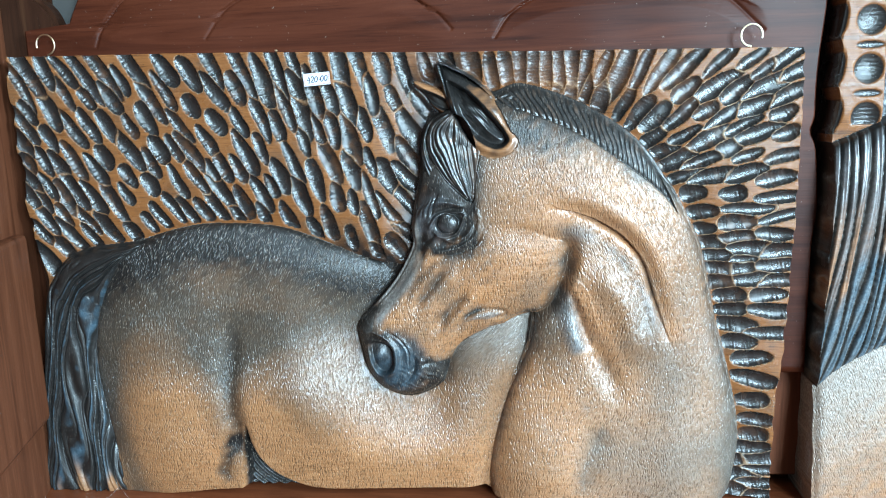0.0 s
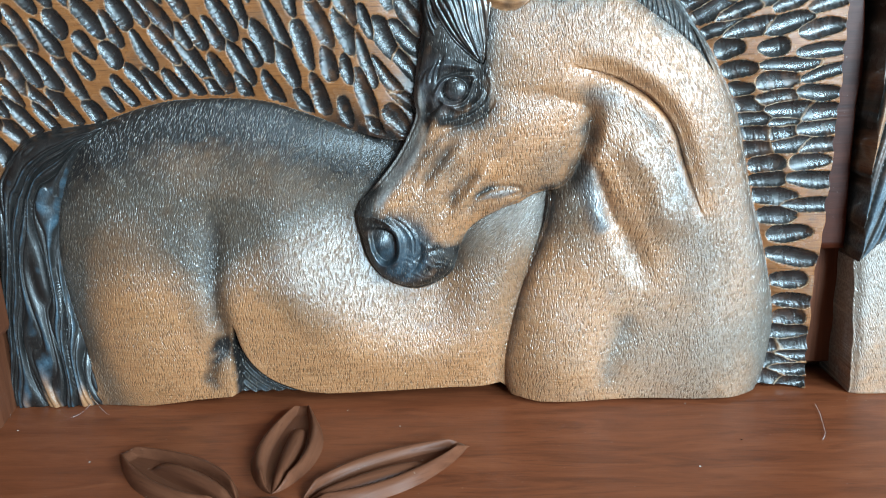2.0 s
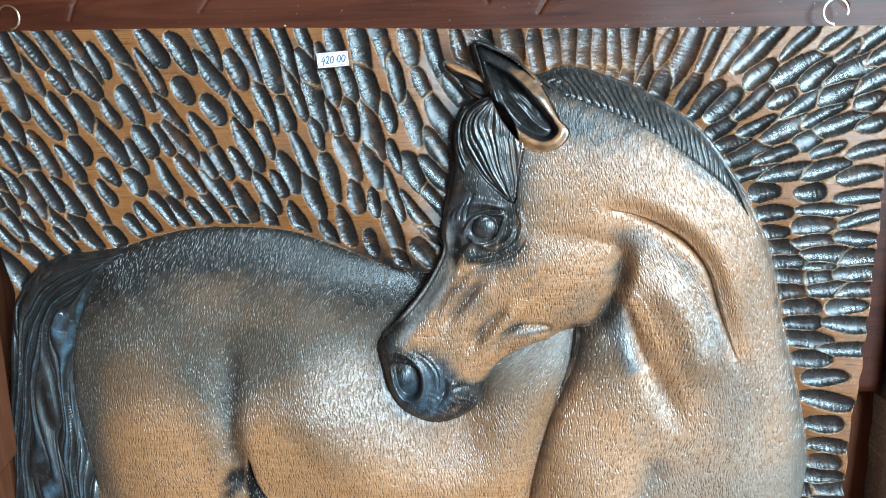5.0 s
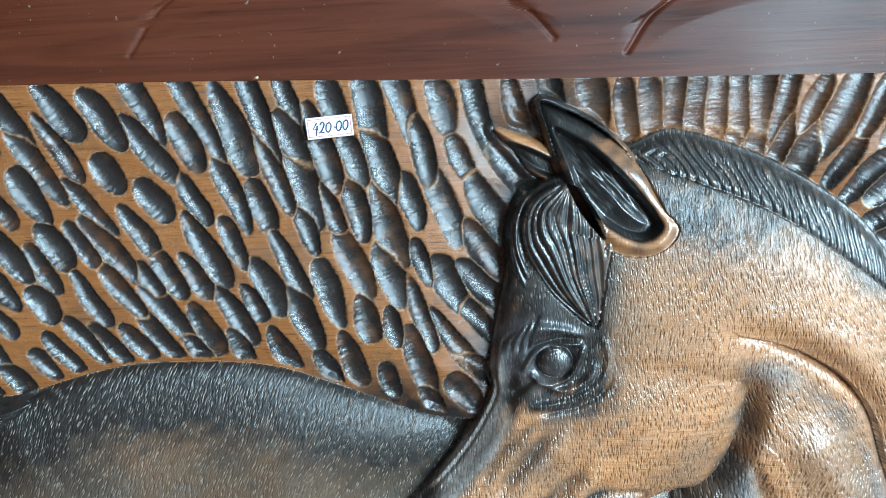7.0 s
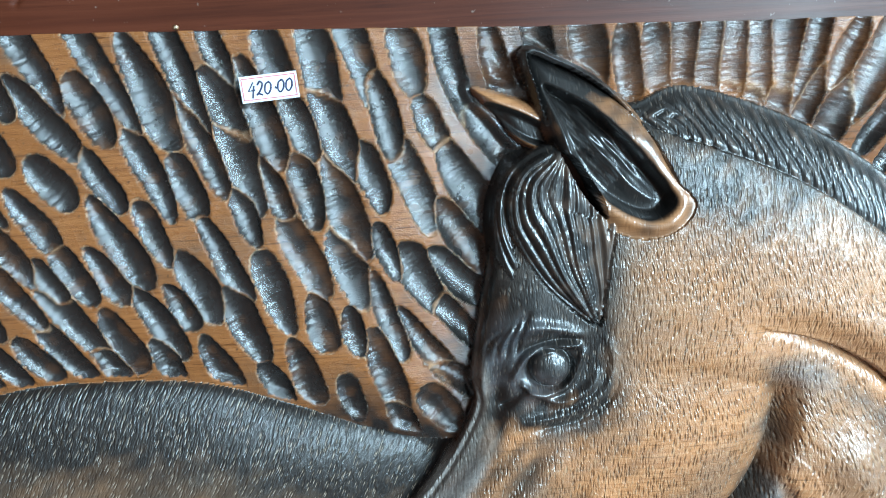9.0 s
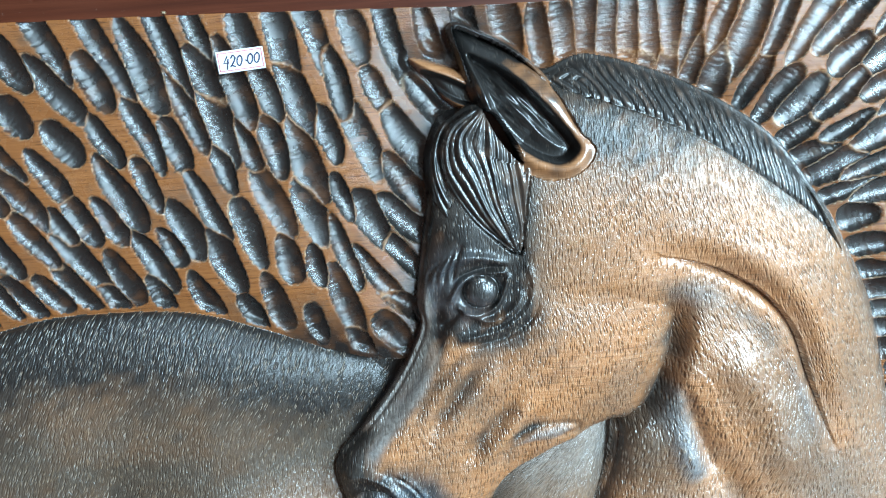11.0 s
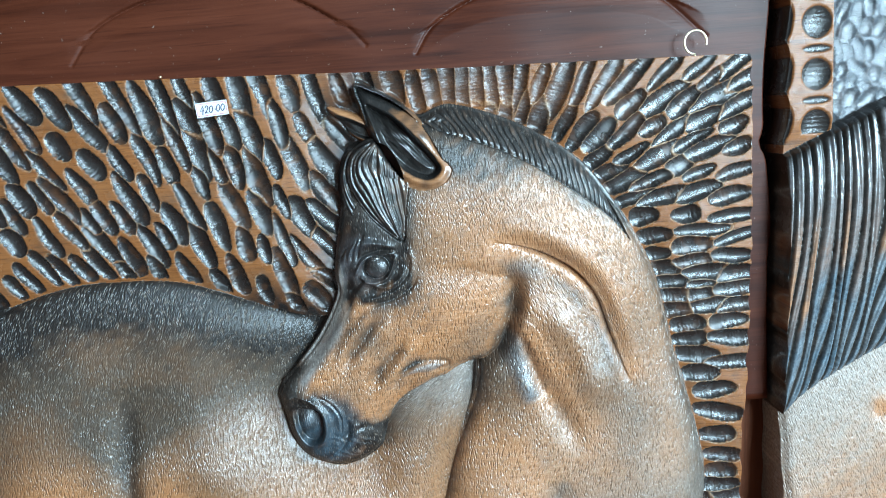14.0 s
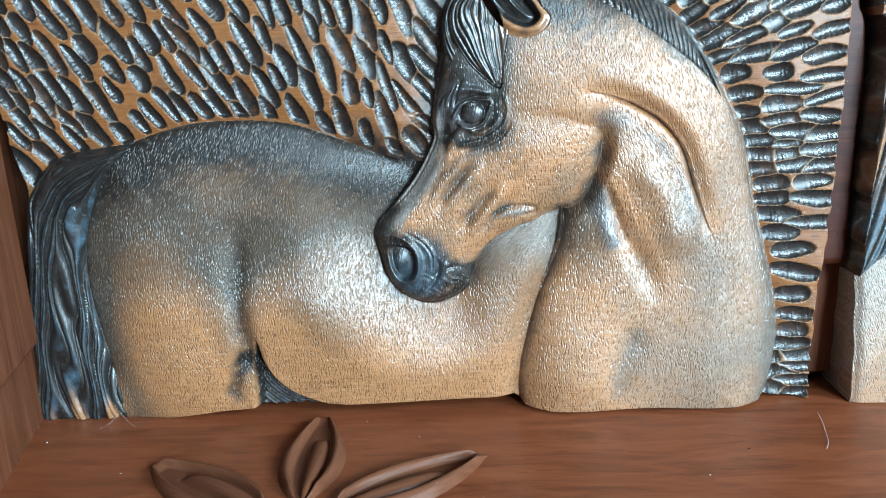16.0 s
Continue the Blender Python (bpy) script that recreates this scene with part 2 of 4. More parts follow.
def plain_wood(name, dark, mid, light, axis, rough=(0.36, 0.55), gloss=0.10, run=1.6):
    """Brown polished timber; axis: the direction of the grain."""
    k = Mat(name)
    s = [26.0, 26.0, 26.0]
    s["xyz".index(axis)] = run
    v = k.coord(tuple(s))
    grain = k.noise(v, 2.2, 6, 0.62, 1.2)
    fine = k.noise(k.coord(tuple(9 * q if q > 5 else 5 * q for q in s)), 2.0, 3, 0.6)
    wide = k.noise(k.coord(), 5, 3)
    col = k.ramp(grain, [(0.28, dark), (0.52, mid), (0.78, light)])
    col = k.mix(k.span(fine, 0.57, 0.72, 0, 0.6), col, dark)
    col = k.mix(k.span(wide, 0.4, 0.75, 0, 0.35), col, light)
    dust = k.noise(k.coord(), 300, 2, 0.5)
    col = k.mix(k.span(dust, 0.72, 0.8, 0, 0.25), col, (0.4, 0.33, 0.28))
    nrm = k.bump(k.math("ADD", fine, k.math("MULTIPLY", grain, 0.6)), 0.5, 0.00025)
    return k.done(col, k.span(wide, 0.3, 0.7, *rough), nrm, spec=gloss, coat=0.3 * gloss, coat_rough=0.3)


def painted(name, colour, rough=0.6, size=30):
    k = Mat(name)
    q = k.noise(k.coord(), size, 5)
    col = k.mix(k.span(q, 0.3, 0.7), tuple(0.82 * c for c in colour), tuple(min(1, 1.12 * c) for c in colour))
    return k.done(col, rough, k.bump(q, 0.2, 0.002))


BOARD_WOOD = carved_wood("stained_carved_wood", False, ((0.128, 0.044, 0.014), (0.200, 0.073, 0.023), (0.258, 0.102, 0.036)))
HORSE_WOOD = carved_wood("furrowed_carved_wood", True, ((0.250, 0.098, 0.039), (0.340, 0.146, 0.061), (0.415, 0.196, 0.090)))
BROWN_X = plain_wood("brown_timber_lengthwise", (0.020, 0.0040, 0.0018), (0.050, 0.0112, 0.0048), (0.080, 0.0200, 0.0090), "x", gloss=0.12)
BROWN_Z = plain_wood("brown_timber_upright", (0.038, 0.0110, 0.0052), (0.104, 0.0315, 0.0145), (0.175, 0.060, 0.0290), "z")
SEAT_WOOD = plain_wood("polished_seat_timber", (0.085, 0.0215, 0.0085), (0.165, 0.0430, 0.0165), (0.225, 0.0660, 0.0265), "x", (0.3, 0.5), 0.16, 4.2)
LEAF_WOOD = plain_wood("polished_leaf_timber", (0.058, 0.0190, 0.0100), (0.110, 0.0385, 0.0195), (0.150, 0.0570, 0.0300), "y", (0.3, 0.45), 0.06)
DARK_WOOD = plain_wood("dark_timber", (0.012, 0.005, 0.003), (0.03, 0.011, 0.006), (0.05, 0.02, 0.01), "z")
PLASTER = painted("dark_shop_wall", (0.10, 0.075, 0.06), 0.8, 6)
CONCRETE = painted("cement_floor", (0.16, 0.15, 0.14), 0.7, 9)
GREY_PAINT = painted("pale_grey_paint", (0.42, 0.41, 0.39), 0.7, 12)
POST_PAINT = painted("dull_grey_paint", (0.055, 0.052, 0.048), 0.8, 12)
PAPER = painted("white_label_paper", (0.54, 0.54, 0.57), 0.7, 200)
INK = painted("dark_blue_ink", (0.015, 0.02, 0.06), 0.5, 200)
RED_INK = painted("faded_red_border", (0.45, 0.12, 0.14), 0.5, 200)
BRASS = Mat("pale_brass_wire").done((0.78, 0.62, 0.42), 0.28, metal=1.0)


# ---- helpers for building ----
def part(name, bm, material, parent, label=""):
    me = bpy.data.meshes.new(name)
    bm.to_mesh(me)
    bm.free()
    return part_mesh(name, me, material, parent, label)


def part_mesh(name, me, material, parent, label=""):
    me.materials.append(material)
    ob = new(name, me)
    ob.parent = parent
    return tagged(ob, label)


def smooth(me):
    me.polygons.foreach_set("use_smooth", np.ones(len(me.polygons), bool))


def block(bm, lo, hi, bevel=0.003):
    """A box with softened edges, added to bm."""
    c = [(a + b) / 2 for a, b in zip(lo, hi)]
    got = bmesh.ops.create_cube(bm, size=1, matrix=Matrix.Translation(c) @ Matrix.Diagonal([b - a for a, b in zip(lo, hi)] + [1]))
    if bevel:
        edges = list({e for v in got["verts"] for e in v.link_edges})
        bmesh.ops.bevel(bm, geom=edges, offset=bevel, segments=2, affect="EDGES", profile=0.5)


def spline(pts, steps=8, closed=False):
    """A smooth line through the points."""
    p = np.asarray(pts, float)
    p = np.vstack([p[-1:], p, p[:2]]) if closed else np.vstack([2 * p[0] - p[1], p, 2 * p[-1] - p[-2]])
    s = np.linspace(0, 1, steps, endpoint=False)[:, None]
    out = []
    for a, b, c, d in zip(p[:-3], p[1:-2], p[2:-1], p[3:]):
        out.append(0.5 * (2 * b + (c - a) * s + (2 * a - 5 * b + 4 * c - d) * s**2 + (3 * b - a - 3 * c + d) * s**3))
    return np.vstack(out + ([] if closed else [p[-2:-1]]))


def ease(x, a, b):
    s = np.clip((x - a) / (b - a), 0, 1)
    return s * s * (3 - 2 * s)


class Field:
    """Points of a carved face, over which distances to carving lines are taken (millimetres)."""

    def __init__(self, u, v):
        self.u, self.v = u.ravel(), v.ravel()

    def line(self, pts, reach=60.0, closed=False, steps=8):
        """Distance to a line, and how far along it (0 to 1); points past reach get reach."""
        q = spline(pts, steps, closed)
        if closed:
            q = np.vstack([q, q[:1]])
        d = np.full(self.u.size, float(reach))
        s = np.zeros(self.u.size)
        lo, hi = q.min(0) - reach, q.max(0) + reach
        near = np.flatnonzero((self.u > lo[0]) & (self.u < hi[0]) & (self.v > lo[1]) & (self.v < hi[1]))
        x, y = self.u[near], self.v[near]
        best, along = d[near], s[near]
        lens = np.hypot(*np.diff(q, axis=0).T)
        total, done = lens.sum(), 0.0
        for a, b, n in zip(q[:-1], q[1:], lens):
            e = (b - a) / max(n, 1e-9)
            k = np.clip((x - a[0]) * e[0] + (y - a[1]) * e[1], 0, n)
            r = np.hypot(x - a[0] - k * e[0], y - a[1] - k * e[1])
            m = r < best
            best[m] = r[m]
            along[m] = ((done + k) / total)[m]
            done += n
        d[near], s[near] = best, along
        return d, s

    def inside(self, pts, steps=8):
        q = spline(pts, steps, True)
        r = np.zeros(self.u.size, bool)
        for a, b in zip(q, np.roll(q, -1, 0)):
            if a[1] == b[1]:
                continue
            m = (a[1] > self.v) != (b[1] > self.v)
            r[m] ^= self.u[m] < (b[0] - a[0]) * (self.v[m] - a[1]) / (b[1] - a[1]) + a[0]
        return r

    def depth(self, pts, reach=60.0, steps=8):
        """Signed distance: positive inside a closed outline."""
        d, _ = self.line(pts, reach, True, steps)
        return np.where(self.inside(pts, steps), d, -d)

    def blob(self, c, a, b, turn=0.0):
        co, si = math.cos(radians(turn)), math.sin(radians(turn))
        x, y = self.u - c[0], self.v - c[1]
        return np.exp(-(((x * co + y * si) / a) ** 2 + ((y * co - x * si) / b) ** 2))

    def stroke(self, pts, width, taper=0.15):
        """A soft stroke along a line, thinning at both ends."""
        d, s = self.line(pts, 4 * width)
        ends = ease(s, 0, taper) * ease(1 - s, 0, taper) if taper else 1.0
        return np.exp(-((d / width) ** 2)) * ends

    def between(self, left, right, reach=200.0):
        """0 at one line, 1 at the other; and how far along."""
        a, s = self.line(left, reach)
        b, r = self.line(right, reach)
        return a / np.maximum(a + b, 1e-6), (s + r) / 2


def wavy(x, y, seed, size):
    """Cheap smooth noise from a few waves."""
    r = np.random.RandomState(seed)
    out = np.zeros_like(x)
    for i in range(7):
        a, p, k = r.uniform(0, 6.28), r.uniform(0, 6.28), r.uniform(0.6, 1.7) * 6.28 / size
        out += np.sin(k * (x * math.cos(a) + y * math.sin(a)) + p)
    return out / 3.2


def dome(d, r):
    """A rounded shoulder: 0 at the outline, 1 at r inside it; falls off steeply outside."""
    q = np.clip(d / r, 0, 1)
    return np.where(d < 0, d * 0.9 / r * 2.0, np.sqrt(np.maximum(1 - (1 - q) ** 2, 0)))


def gouges(fd, where, angle, pitch, along, seed, size=(0.56, 0.58), deep=5.0):
    """Scooped tool cuts that fill a region, turned by the angle field. Gives the depth of the cut at each point of the field."""
    rs = np.random.RandomState(seed)
    idx = np.flatnonzero(where)
    pu, pv, pa = fd.u[idx], fd.v[idx], angle[idx]
    pick = rs.choice(idx.size, min(9000, idx.size), replace=False)
    su, sv, sa = pu[pick], pv[pick], pa[pick]
    cell = (fd.cell * idx.size) / (pitch * along) * 1.14
    seeds = rs.choice(idx.size, int(cell), replace=False)
    cu, cv, ca = pu[seeds].copy(), pv[seeds].copy(), pa[seeds].copy()
    for _ in range(10):
        co, si = np.cos(ca), np.sin(ca)
        du, dv = su[:, None] - cu, sv[:, None] - cv
        r = ((du * co + dv * si) / along) ** 2 + ((dv * co - du * si) / pitch) ** 2
        own = r.argmin(1)
        n = np.maximum(np.bincount(own, minlength=cu.size), 1)
        cu, cv = np.bincount(own, su, cu.size) / n, np.bincount(own, sv, cu.size) / n
        ca = np.arctan2(np.bincount(own, np.sin(sa), cu.size), np.bincount(own, np.cos(sa), cu.size))
    cut, tool, under = np.zeros(fd.u.size), np.zeros((fd.u.size, 3)), np.zeros(fd.u.size)
    ca = ca + rs.normal(0, 0.07, ca.size)
    order = np.argsort(pu)
    xs = pu[order]
    for x, y, a in zip(cu, cv, ca):
        A, B, D = along * size[0] * rs.uniform(0.6, 1.28) * (1 + 0.45 * float(ease(y, pv.max() - 36, pv.max() - 14))), pitch * size[1] * rs.uniform(0.74, 1.18), deep * rs.uniform(0.75, 1.25)
        lean, phase, bow = rs.uniform(-0.3, 0.3), rs.uniform(0, 6), rs.uniform(-0.9, 0.9)
        lo, hi = np.searchsorted(xs, [x - A - 2, x + A + 2])
        k = order[lo:hi]
        k = k[np.abs(pv[k] - y) < A + 2]
        co, si = math.cos(a), math.sin(a)
        p, q = (pu[k] - x) * co + (pv[k] - y) * si, (pv[k] - y) * co - (pu[k] - x) * si
        q = (q + bow * ((p / A) ** 2 - 0.5) + 0.35 * np.sin(p / A * 5 + y) + 0.18 * np.sin(p * 1.3 + x)) / (1 + lean * np.clip(p / A, -1, 1))
        e = np.abs(p / A) ** 2.4 + np.abs(q / B) ** 2.2
        chatter = np.sin(p * 2.2 + 0.25 * q + 1.6 * np.sin(p * 0.33 + phase)) * (0.55 + 0.45 * np.sin(p * 0.21 + 0.4 * q + 2 * phase))
        h = D * np.clip(1 - e, 0, None) ** 0.72 + np.where(e < 0.9, 0.13 * chatter + 0.16 * np.sin(p * 0.47 + phase), 0)
        g = idx[k]
        h = np.where(e < 1, h, 0)
        under[g] = np.maximum(under[g], np.minimum(h, cut[g]))
        win = h > cut[g]
        cut[g[win]] = h[win]
        tool[g[win], 0], tool[g[win], 1], tool[g[win], 2] = p[win] + x, q[win], x
    return cut, tool, np.exp(-(((cut - under) / 0.55) ** 2)) * (under > 0.5)


def grid_mesh(name, P, keep, attrs, skirt=None, edge=0.5):
    """A mesh of the quads of a grid of points P (rows, columns, 3) whose mask is set, with attributes per point. skirt:
    the y of the back; edge: how dark its side faces are coloured.
    """
    rows, cols = P.shape[:2]
    n = np.arange(rows * cols).reshape(rows, cols)
    quads = np.stack([n[:-1, :-1], n[:-1, 1:], n[1:, 1:], n[1:, :-1]], -1)[keep]
    used = np.unique(quads)
    back = np.full(rows * cols, -1)
    back[used] = np.arange(used.size)
    co = P.reshape(-1, 3)[used]
    faces = back[quads]
    vals = {k: a.reshape(rows * cols, -1)[used] for k, a in attrs.items()}
    if skirt is not None:
        f = faces
        e = np.concatenate([f[:, [0, 1]], f[:, [1, 2]], f[:, [2, 3]], f[:, [3, 0]]])
        key = np.sort(e, 1)
        _, first, count = np.unique(key[:, 0] * co.shape[0] + key[:, 1], return_index=True, return_counts=True)
        rim = e[first[count == 1]]
        onrim = np.isin(used, np.concatenate([n[0], n[-1], n[:, 0], n[:, -1]]))
        rim = rim[onrim[rim].all(1)]
        pts = np.unique(rim)
        low = np.full(co.shape[0], -1)
        low[pts] = co.shape[0] + np.arange(pts.size)
        dup = co[pts].copy()
        dup[:, 1] = skirt
        co = np.vstack([co, dup])
        faces = np.vstack([faces, np.stack([rim[:, 1], rim[:, 0], low[rim[:, 0]], low[rim[:, 1]]], -1)])
        vals = {k: np.vstack([a, a[pts] if k != "stain" else np.full((pts.size, 1), edge)]) for k, a in vals.items()}
    me = bpy.data.meshes.new(name)
    me.vertices.add(len(co))
    me.vertices.foreach_set("co", co.astype(np.float32).ravel())
    me.loops.add(faces.size)
    me.loops.foreach_set("vertex_index", faces.ravel().astype(np.int32))
    me.polygons.add(len(faces))
    me.polygons.foreach_set("loop_start", np.arange(0, faces.size, 4, dtype=np.int32))
    for k, a in vals.items():
        kind = "FLOAT" if a.shape[1] == 1 else "FLOAT_VECTOR"
        at = me.attributes.new(k, kind, "POINT")
        at.data.foreach_set("value" if kind == "FLOAT" else "vector", a.astype(np.float32).ravel())
    me.update()
    me.validate()
    smooth(me)
    return me


# ---- the room, closed round the camera, open to the street at the front ----
SEAT = 0.45
room = {"floor": ((-3.0, -4.0, -0.1), (3.5, 1.2, 0.0), CONCRETE), "ceiling": ((-3.0, -4.0, 3.0), (3.5, 1.2, 3.1), PLASTER),
        "wall_north": ((-3.0, 1.1, 0.0), (3.5, 1.2, 3.0), PLASTER), "wall_west": ((-3.1, -4.0, 0.0), (-3.0, 1.2, 3.0), PLASTER),
        "wall_east": ((3.5, -4.0, 0.0), (3.6, 1.2, 3.0), PLASTER), "wall_south": ((-3.0, -4.1, 2.62), (3.5, -4.0, 3.0), PLASTER)}
for name, (lo, hi, mat) in room.items():
    bm = bmesh.new()
    block(bm, lo, hi, 0)
    tagged(part(name, bm, mat, None), "plain " + name.split("_")[0] + " of the shop", name.split("_")[0], kind="structure")


# ---- the carved bench on which the panels stand ----
bench = tagged(new("bench"), "dark brown carved hardwood bench with polished seat", "bench")
bench.location = (0, 0, 0)

# seat board
bm = bmesh.new()
block(bm, (-0.62, -0.62, SEAT - 0.05), (0.98, 0.10, SEAT), 0.004)
part("seat", bm, SEAT_WOOD, bench, "polished brown timber seat")


def petal(length, width, high):
    """A carved pointed leaf that lies along +y, with a sunken middle and an inner leaf."""
    bm = bmesh.new()
    nu, nv = 41, 56
    rows = []
    for j in range(nv + 1):
        t = j / nv
        half = width * (math.sin(math.pi * min(1, t * 1.02) ** 0.85) ** 0.8 if 0 < t < 0.98 else 0.0) + 0.0002
        row = []
        for i in range(nu):
            s = 2 * i / (nu - 1) - 1
            rim = 1 - min(1.0, abs(abs(s) - 0.76) / 0.27) ** 2.6
            bud = max(0.0, 1 - ((s - 0.16) / 0.30) ** 2) * max(0.0, 1 - ((t - 0.34) / 0.34) ** 2)
            edge = max(0.0, 1 - abs(s) ** 9)
            tip = min(1, (1 - t) * 9 + 0.05, t * 9 + 0.05)
            row.append(bm.verts.new((s * half, t * length, high * edge * tip * max(0.10, rim, 0.95 * bud**0.5, 0.9 * float(ease(t, 0.86, 0.95))))))
        rows.append(row)
    for a, b in zip(rows[:-1], rows[1:]):
        for i in range(nu - 1):
            bm.faces.new((a[i], a[i + 1], b[i + 1], b[i]))
    for f in bm.faces:
        f.smooth = True
    return bm


bm = petal(0.150, 0.029, 0.010)
for k in range(6):
    leaf = part("rosette_leaf", bm.copy() if k < 5 else bm, LEAF_WOOD, bench, "carved pointed leaf of the seat rosette")
    leaf.matrix_basis = Matrix.Translation((-0.118, -0.195, SEAT)) @ Matrix.Rotation(radians(60 * k + (3.5 if k != 1 else -1)), 4, "Z") @ Matrix.Translation((0, 0.03, 0))
bm = bmesh.new()
bmesh.ops.create_uvsphere(bm, u_segments=24, v_segments=12, radius=0.024, matrix=Matrix.Translation((-0.118, -0.195, SEAT)) @ Matrix.Diagonal((1, 1, 0.35, 1)))
for f in bm.faces:
    f.smooth = True
part("rosette_boss", bm, LEAF_WOOD, bench)

bm = bmesh.new()
block(bm, (-0.60, -0.60, SEAT - 0.20), (0.96, -0.565, SEAT - 0.05), 0.004)
part("apron", bm, BROWN_X, bench)
for x in (-0.60, 0.89):
    for y in (-0.60, 0.03):
        bm = bmesh.new()
        block(bm, (x, y, 0.0), (x + 0.07, y + 0.07, SEAT - 0.05), 0.004)
        part("leg", bm, BROWN_Z, bench)

# top rail of the back, with cut crescents
W, H = 620, 250
cols = np.linspace(0, 1, W)
vv = np.concatenate([np.linspace(133, 436, 50), np.linspace(437, 600, H - 50)])[:, None] * np.ones(W)
left = np.interp(vv[:, 0], [0, 498, 503, 512, 525, 540, 551, 600, 640], [-408, -408, -358, -354, -347, -341, -337, -322, -318])
right = 381 + 3.5 * np.sin(vv[:, 0] / 37) * ease(vv[:, 0], 260, 300) - 5 * np.exp(-((vv[:, 0] - 372) / 9) ** 2)
uu = left[:, None] + (right - left)[:, None] * cols
fd = Field(uu, vv)
w = np.full(uu.size, -22.0)
for arc in (ARC_A, ARC_B, ARC_C + [(-235, 556), (-160, 560)]):
    d, s = fd.line(arc, 60)
    ins = fd.inside(arc, 8)
    width = 24 * np.sin(np.pi * np.clip(s, 0.02, 0.98)) ** 0.6 + 2
    w -= np.where(ins, 3.2 * np.clip(1 - d / width, 0, 1), 0) * ease(s, 0, 0.2) * ease(1 - s, 0, 0.2)
    w -= 1.2 * np.exp(-((d / 1.3) ** 2)) * (s > 0.01) * (s < 0.99)
w += 0.25 * wavy(fd.u, fd.v, 3, 120)
P = np.stack([fd.u / 1000, -w / 1000, SEAT + fd.v / 1000], -1).reshape(H, W, 3)
part_mesh("back_rail", grid_mesh("back_rail", P, np.ones((H - 1, W - 1), bool), {}, 0.052), BROWN_X, bench, "brown timber back rail with cut crescents")

bm = bmesh.new()
block(bm, (-0.46, 0.062, SEAT - 0.05), (0.98, 0.080, SEAT + 0.62), 0.002)
part("back_panel", bm, DARK_WOOD, bench)
bm = bmesh.new()
block(bm, (0.330, 0.040, SEAT + 0.012), (0.394, 0.058, SEAT + 0.131), 0.002)
part("back_slat", bm, BROWN_Z, bench, "short lighter slat under the back rail")

# rounded stile end and a pale post, seen in the notch of the rail
bm = bmesh.new()
bmesh.ops.create_cone(bm, cap_ends=True, segments=48, radius1=0.046, radius2=0.046, depth=0.022, matrix=Matrix.Translation((-0.424, 0.044, SEAT + 0.494)) @ Matrix.Rotation(radians(90), 4, "X"))
bmesh.ops.bevel(bm, geom=[e for e in bm.edges if len(e.link_faces) == 2 and any(len(f.verts) > 4 for f in e.link_faces)], offset=0.004, segments=2, affect="EDGES")
part("stile_knob", bm, DARK_WOOD, bench, "rounded brown stile end")
bm = bmesh.new()
block(bm, (-0.396, 0.056, SEAT + 0.44), (-0.366, 0.061, SEAT + 0.60), 0.001)
part("back_post", bm, POST_PAINT, bench, "dull grey painted post")

# side of the bench, turned slightly inwards, with its arm
side = Matrix.Translation((-0.436, 0.02, SEAT)) @ Matrix.Rotation(radians(17), 4, "Z")
bm = bmesh.new()
block(bm, (-0.030, -0.50, -0.05), (0.0, 0.05, 0.64), 0.004)
bmesh.ops.transform(bm, matrix=side, verts=bm.verts)
part("side_panel", bm, BROWN_Z, bench, "upright brown side board of the bench")
bm = bmesh.new()
block(bm, (-0.02, -0.50, 0.085), (0.012, -0.030, 0.290), 0.005)
bmesh.ops.transform(bm, matrix=side, verts=bm.verts)
part("arm_rail", bm, BROWN_Z, bench, "square brown arm rail")


# ---- the carved horse panel ----
def outline(rows, cols, left, right, bottom, top):
    """A grid of points between four edge lines."""
    r, s = np.linspace(0, 1, rows)[:, None], np.linspace(0, 1, cols)[None]
    lft, rgt = np.array(sorted(left, key=lambda p: p[1])), np.array(sorted(right, key=lambda p: p[1]))
    vmid = (r * 470).ravel()
    L, R = np.interp(vmid, lft[:, 1], lft[:, 0])[:, None], np.interp(vmid, rgt[:, 1], rgt[:, 0])[:, None]
    u = L + (R - L) * s
    bt, tp = np.array(bottom), np.array(top)
    vb, vt = np.interp(u, bt[:, 0], bt[:, 1]), np.interp(u, tp[:, 0], tp[:, 1])
    return u, vb + (vt - vb) * r


ROWS_N, COLS_N = 720, 1200
left = spline(BOARD_LEFT, 6)
left[:, 0] += 1.4 * np.sin(left[:, 1] / 9.0)
right = spline(BOARD_RIGHT, 24)
right[:, 0] += 0.5 * np.sin(right[:, 1] / 5.2) + 0.3 * np.sin(right[:, 1] / 2.9)
U, V = outline(ROWS_N, COLS_N, left, right, [(u, max(v, 0.5)) for u, v in BOARD_BOTTOM], spline(BOARD_TOP, 8))
fd = Field(U, V)
fd.cell = 790 * 465 / fd.u.size
u, v = fd.u, fd.v

TAIL = TAIL_OUT + TAIL_IN[::-1]
BODY = BACK_LINE + [(40, 244), (84, 228), (114, 210), (122, 185), (112, 120), (112, -20), (-340, -20), (-352, 60), (-362, 150), (-350, 215)]
NECK = NECK_OUT + [(301, -25), (64, -25)] + CHEST_LEFT[::-1] + [(95, 230), (40, 300), (36, 380), (55, 408)]
HEAD = HEAD_FRONT + MUZZLE + JAW + [(146, 270), (142, 288), (140, 305), (150, 340), (140, 385), (85, 408)]
d_tail, d_body, d_neck, d_head = fd.depth(TAIL), fd.depth(BODY, 110), fd.depth(NECK, 90), fd.depth(HEAD, 130)
d_ear, d_far = fd.depth(EAR), fd.depth(EAR_FAR)
LOCK = LOCK_OUT + LOCK_IN[::-1][1:]
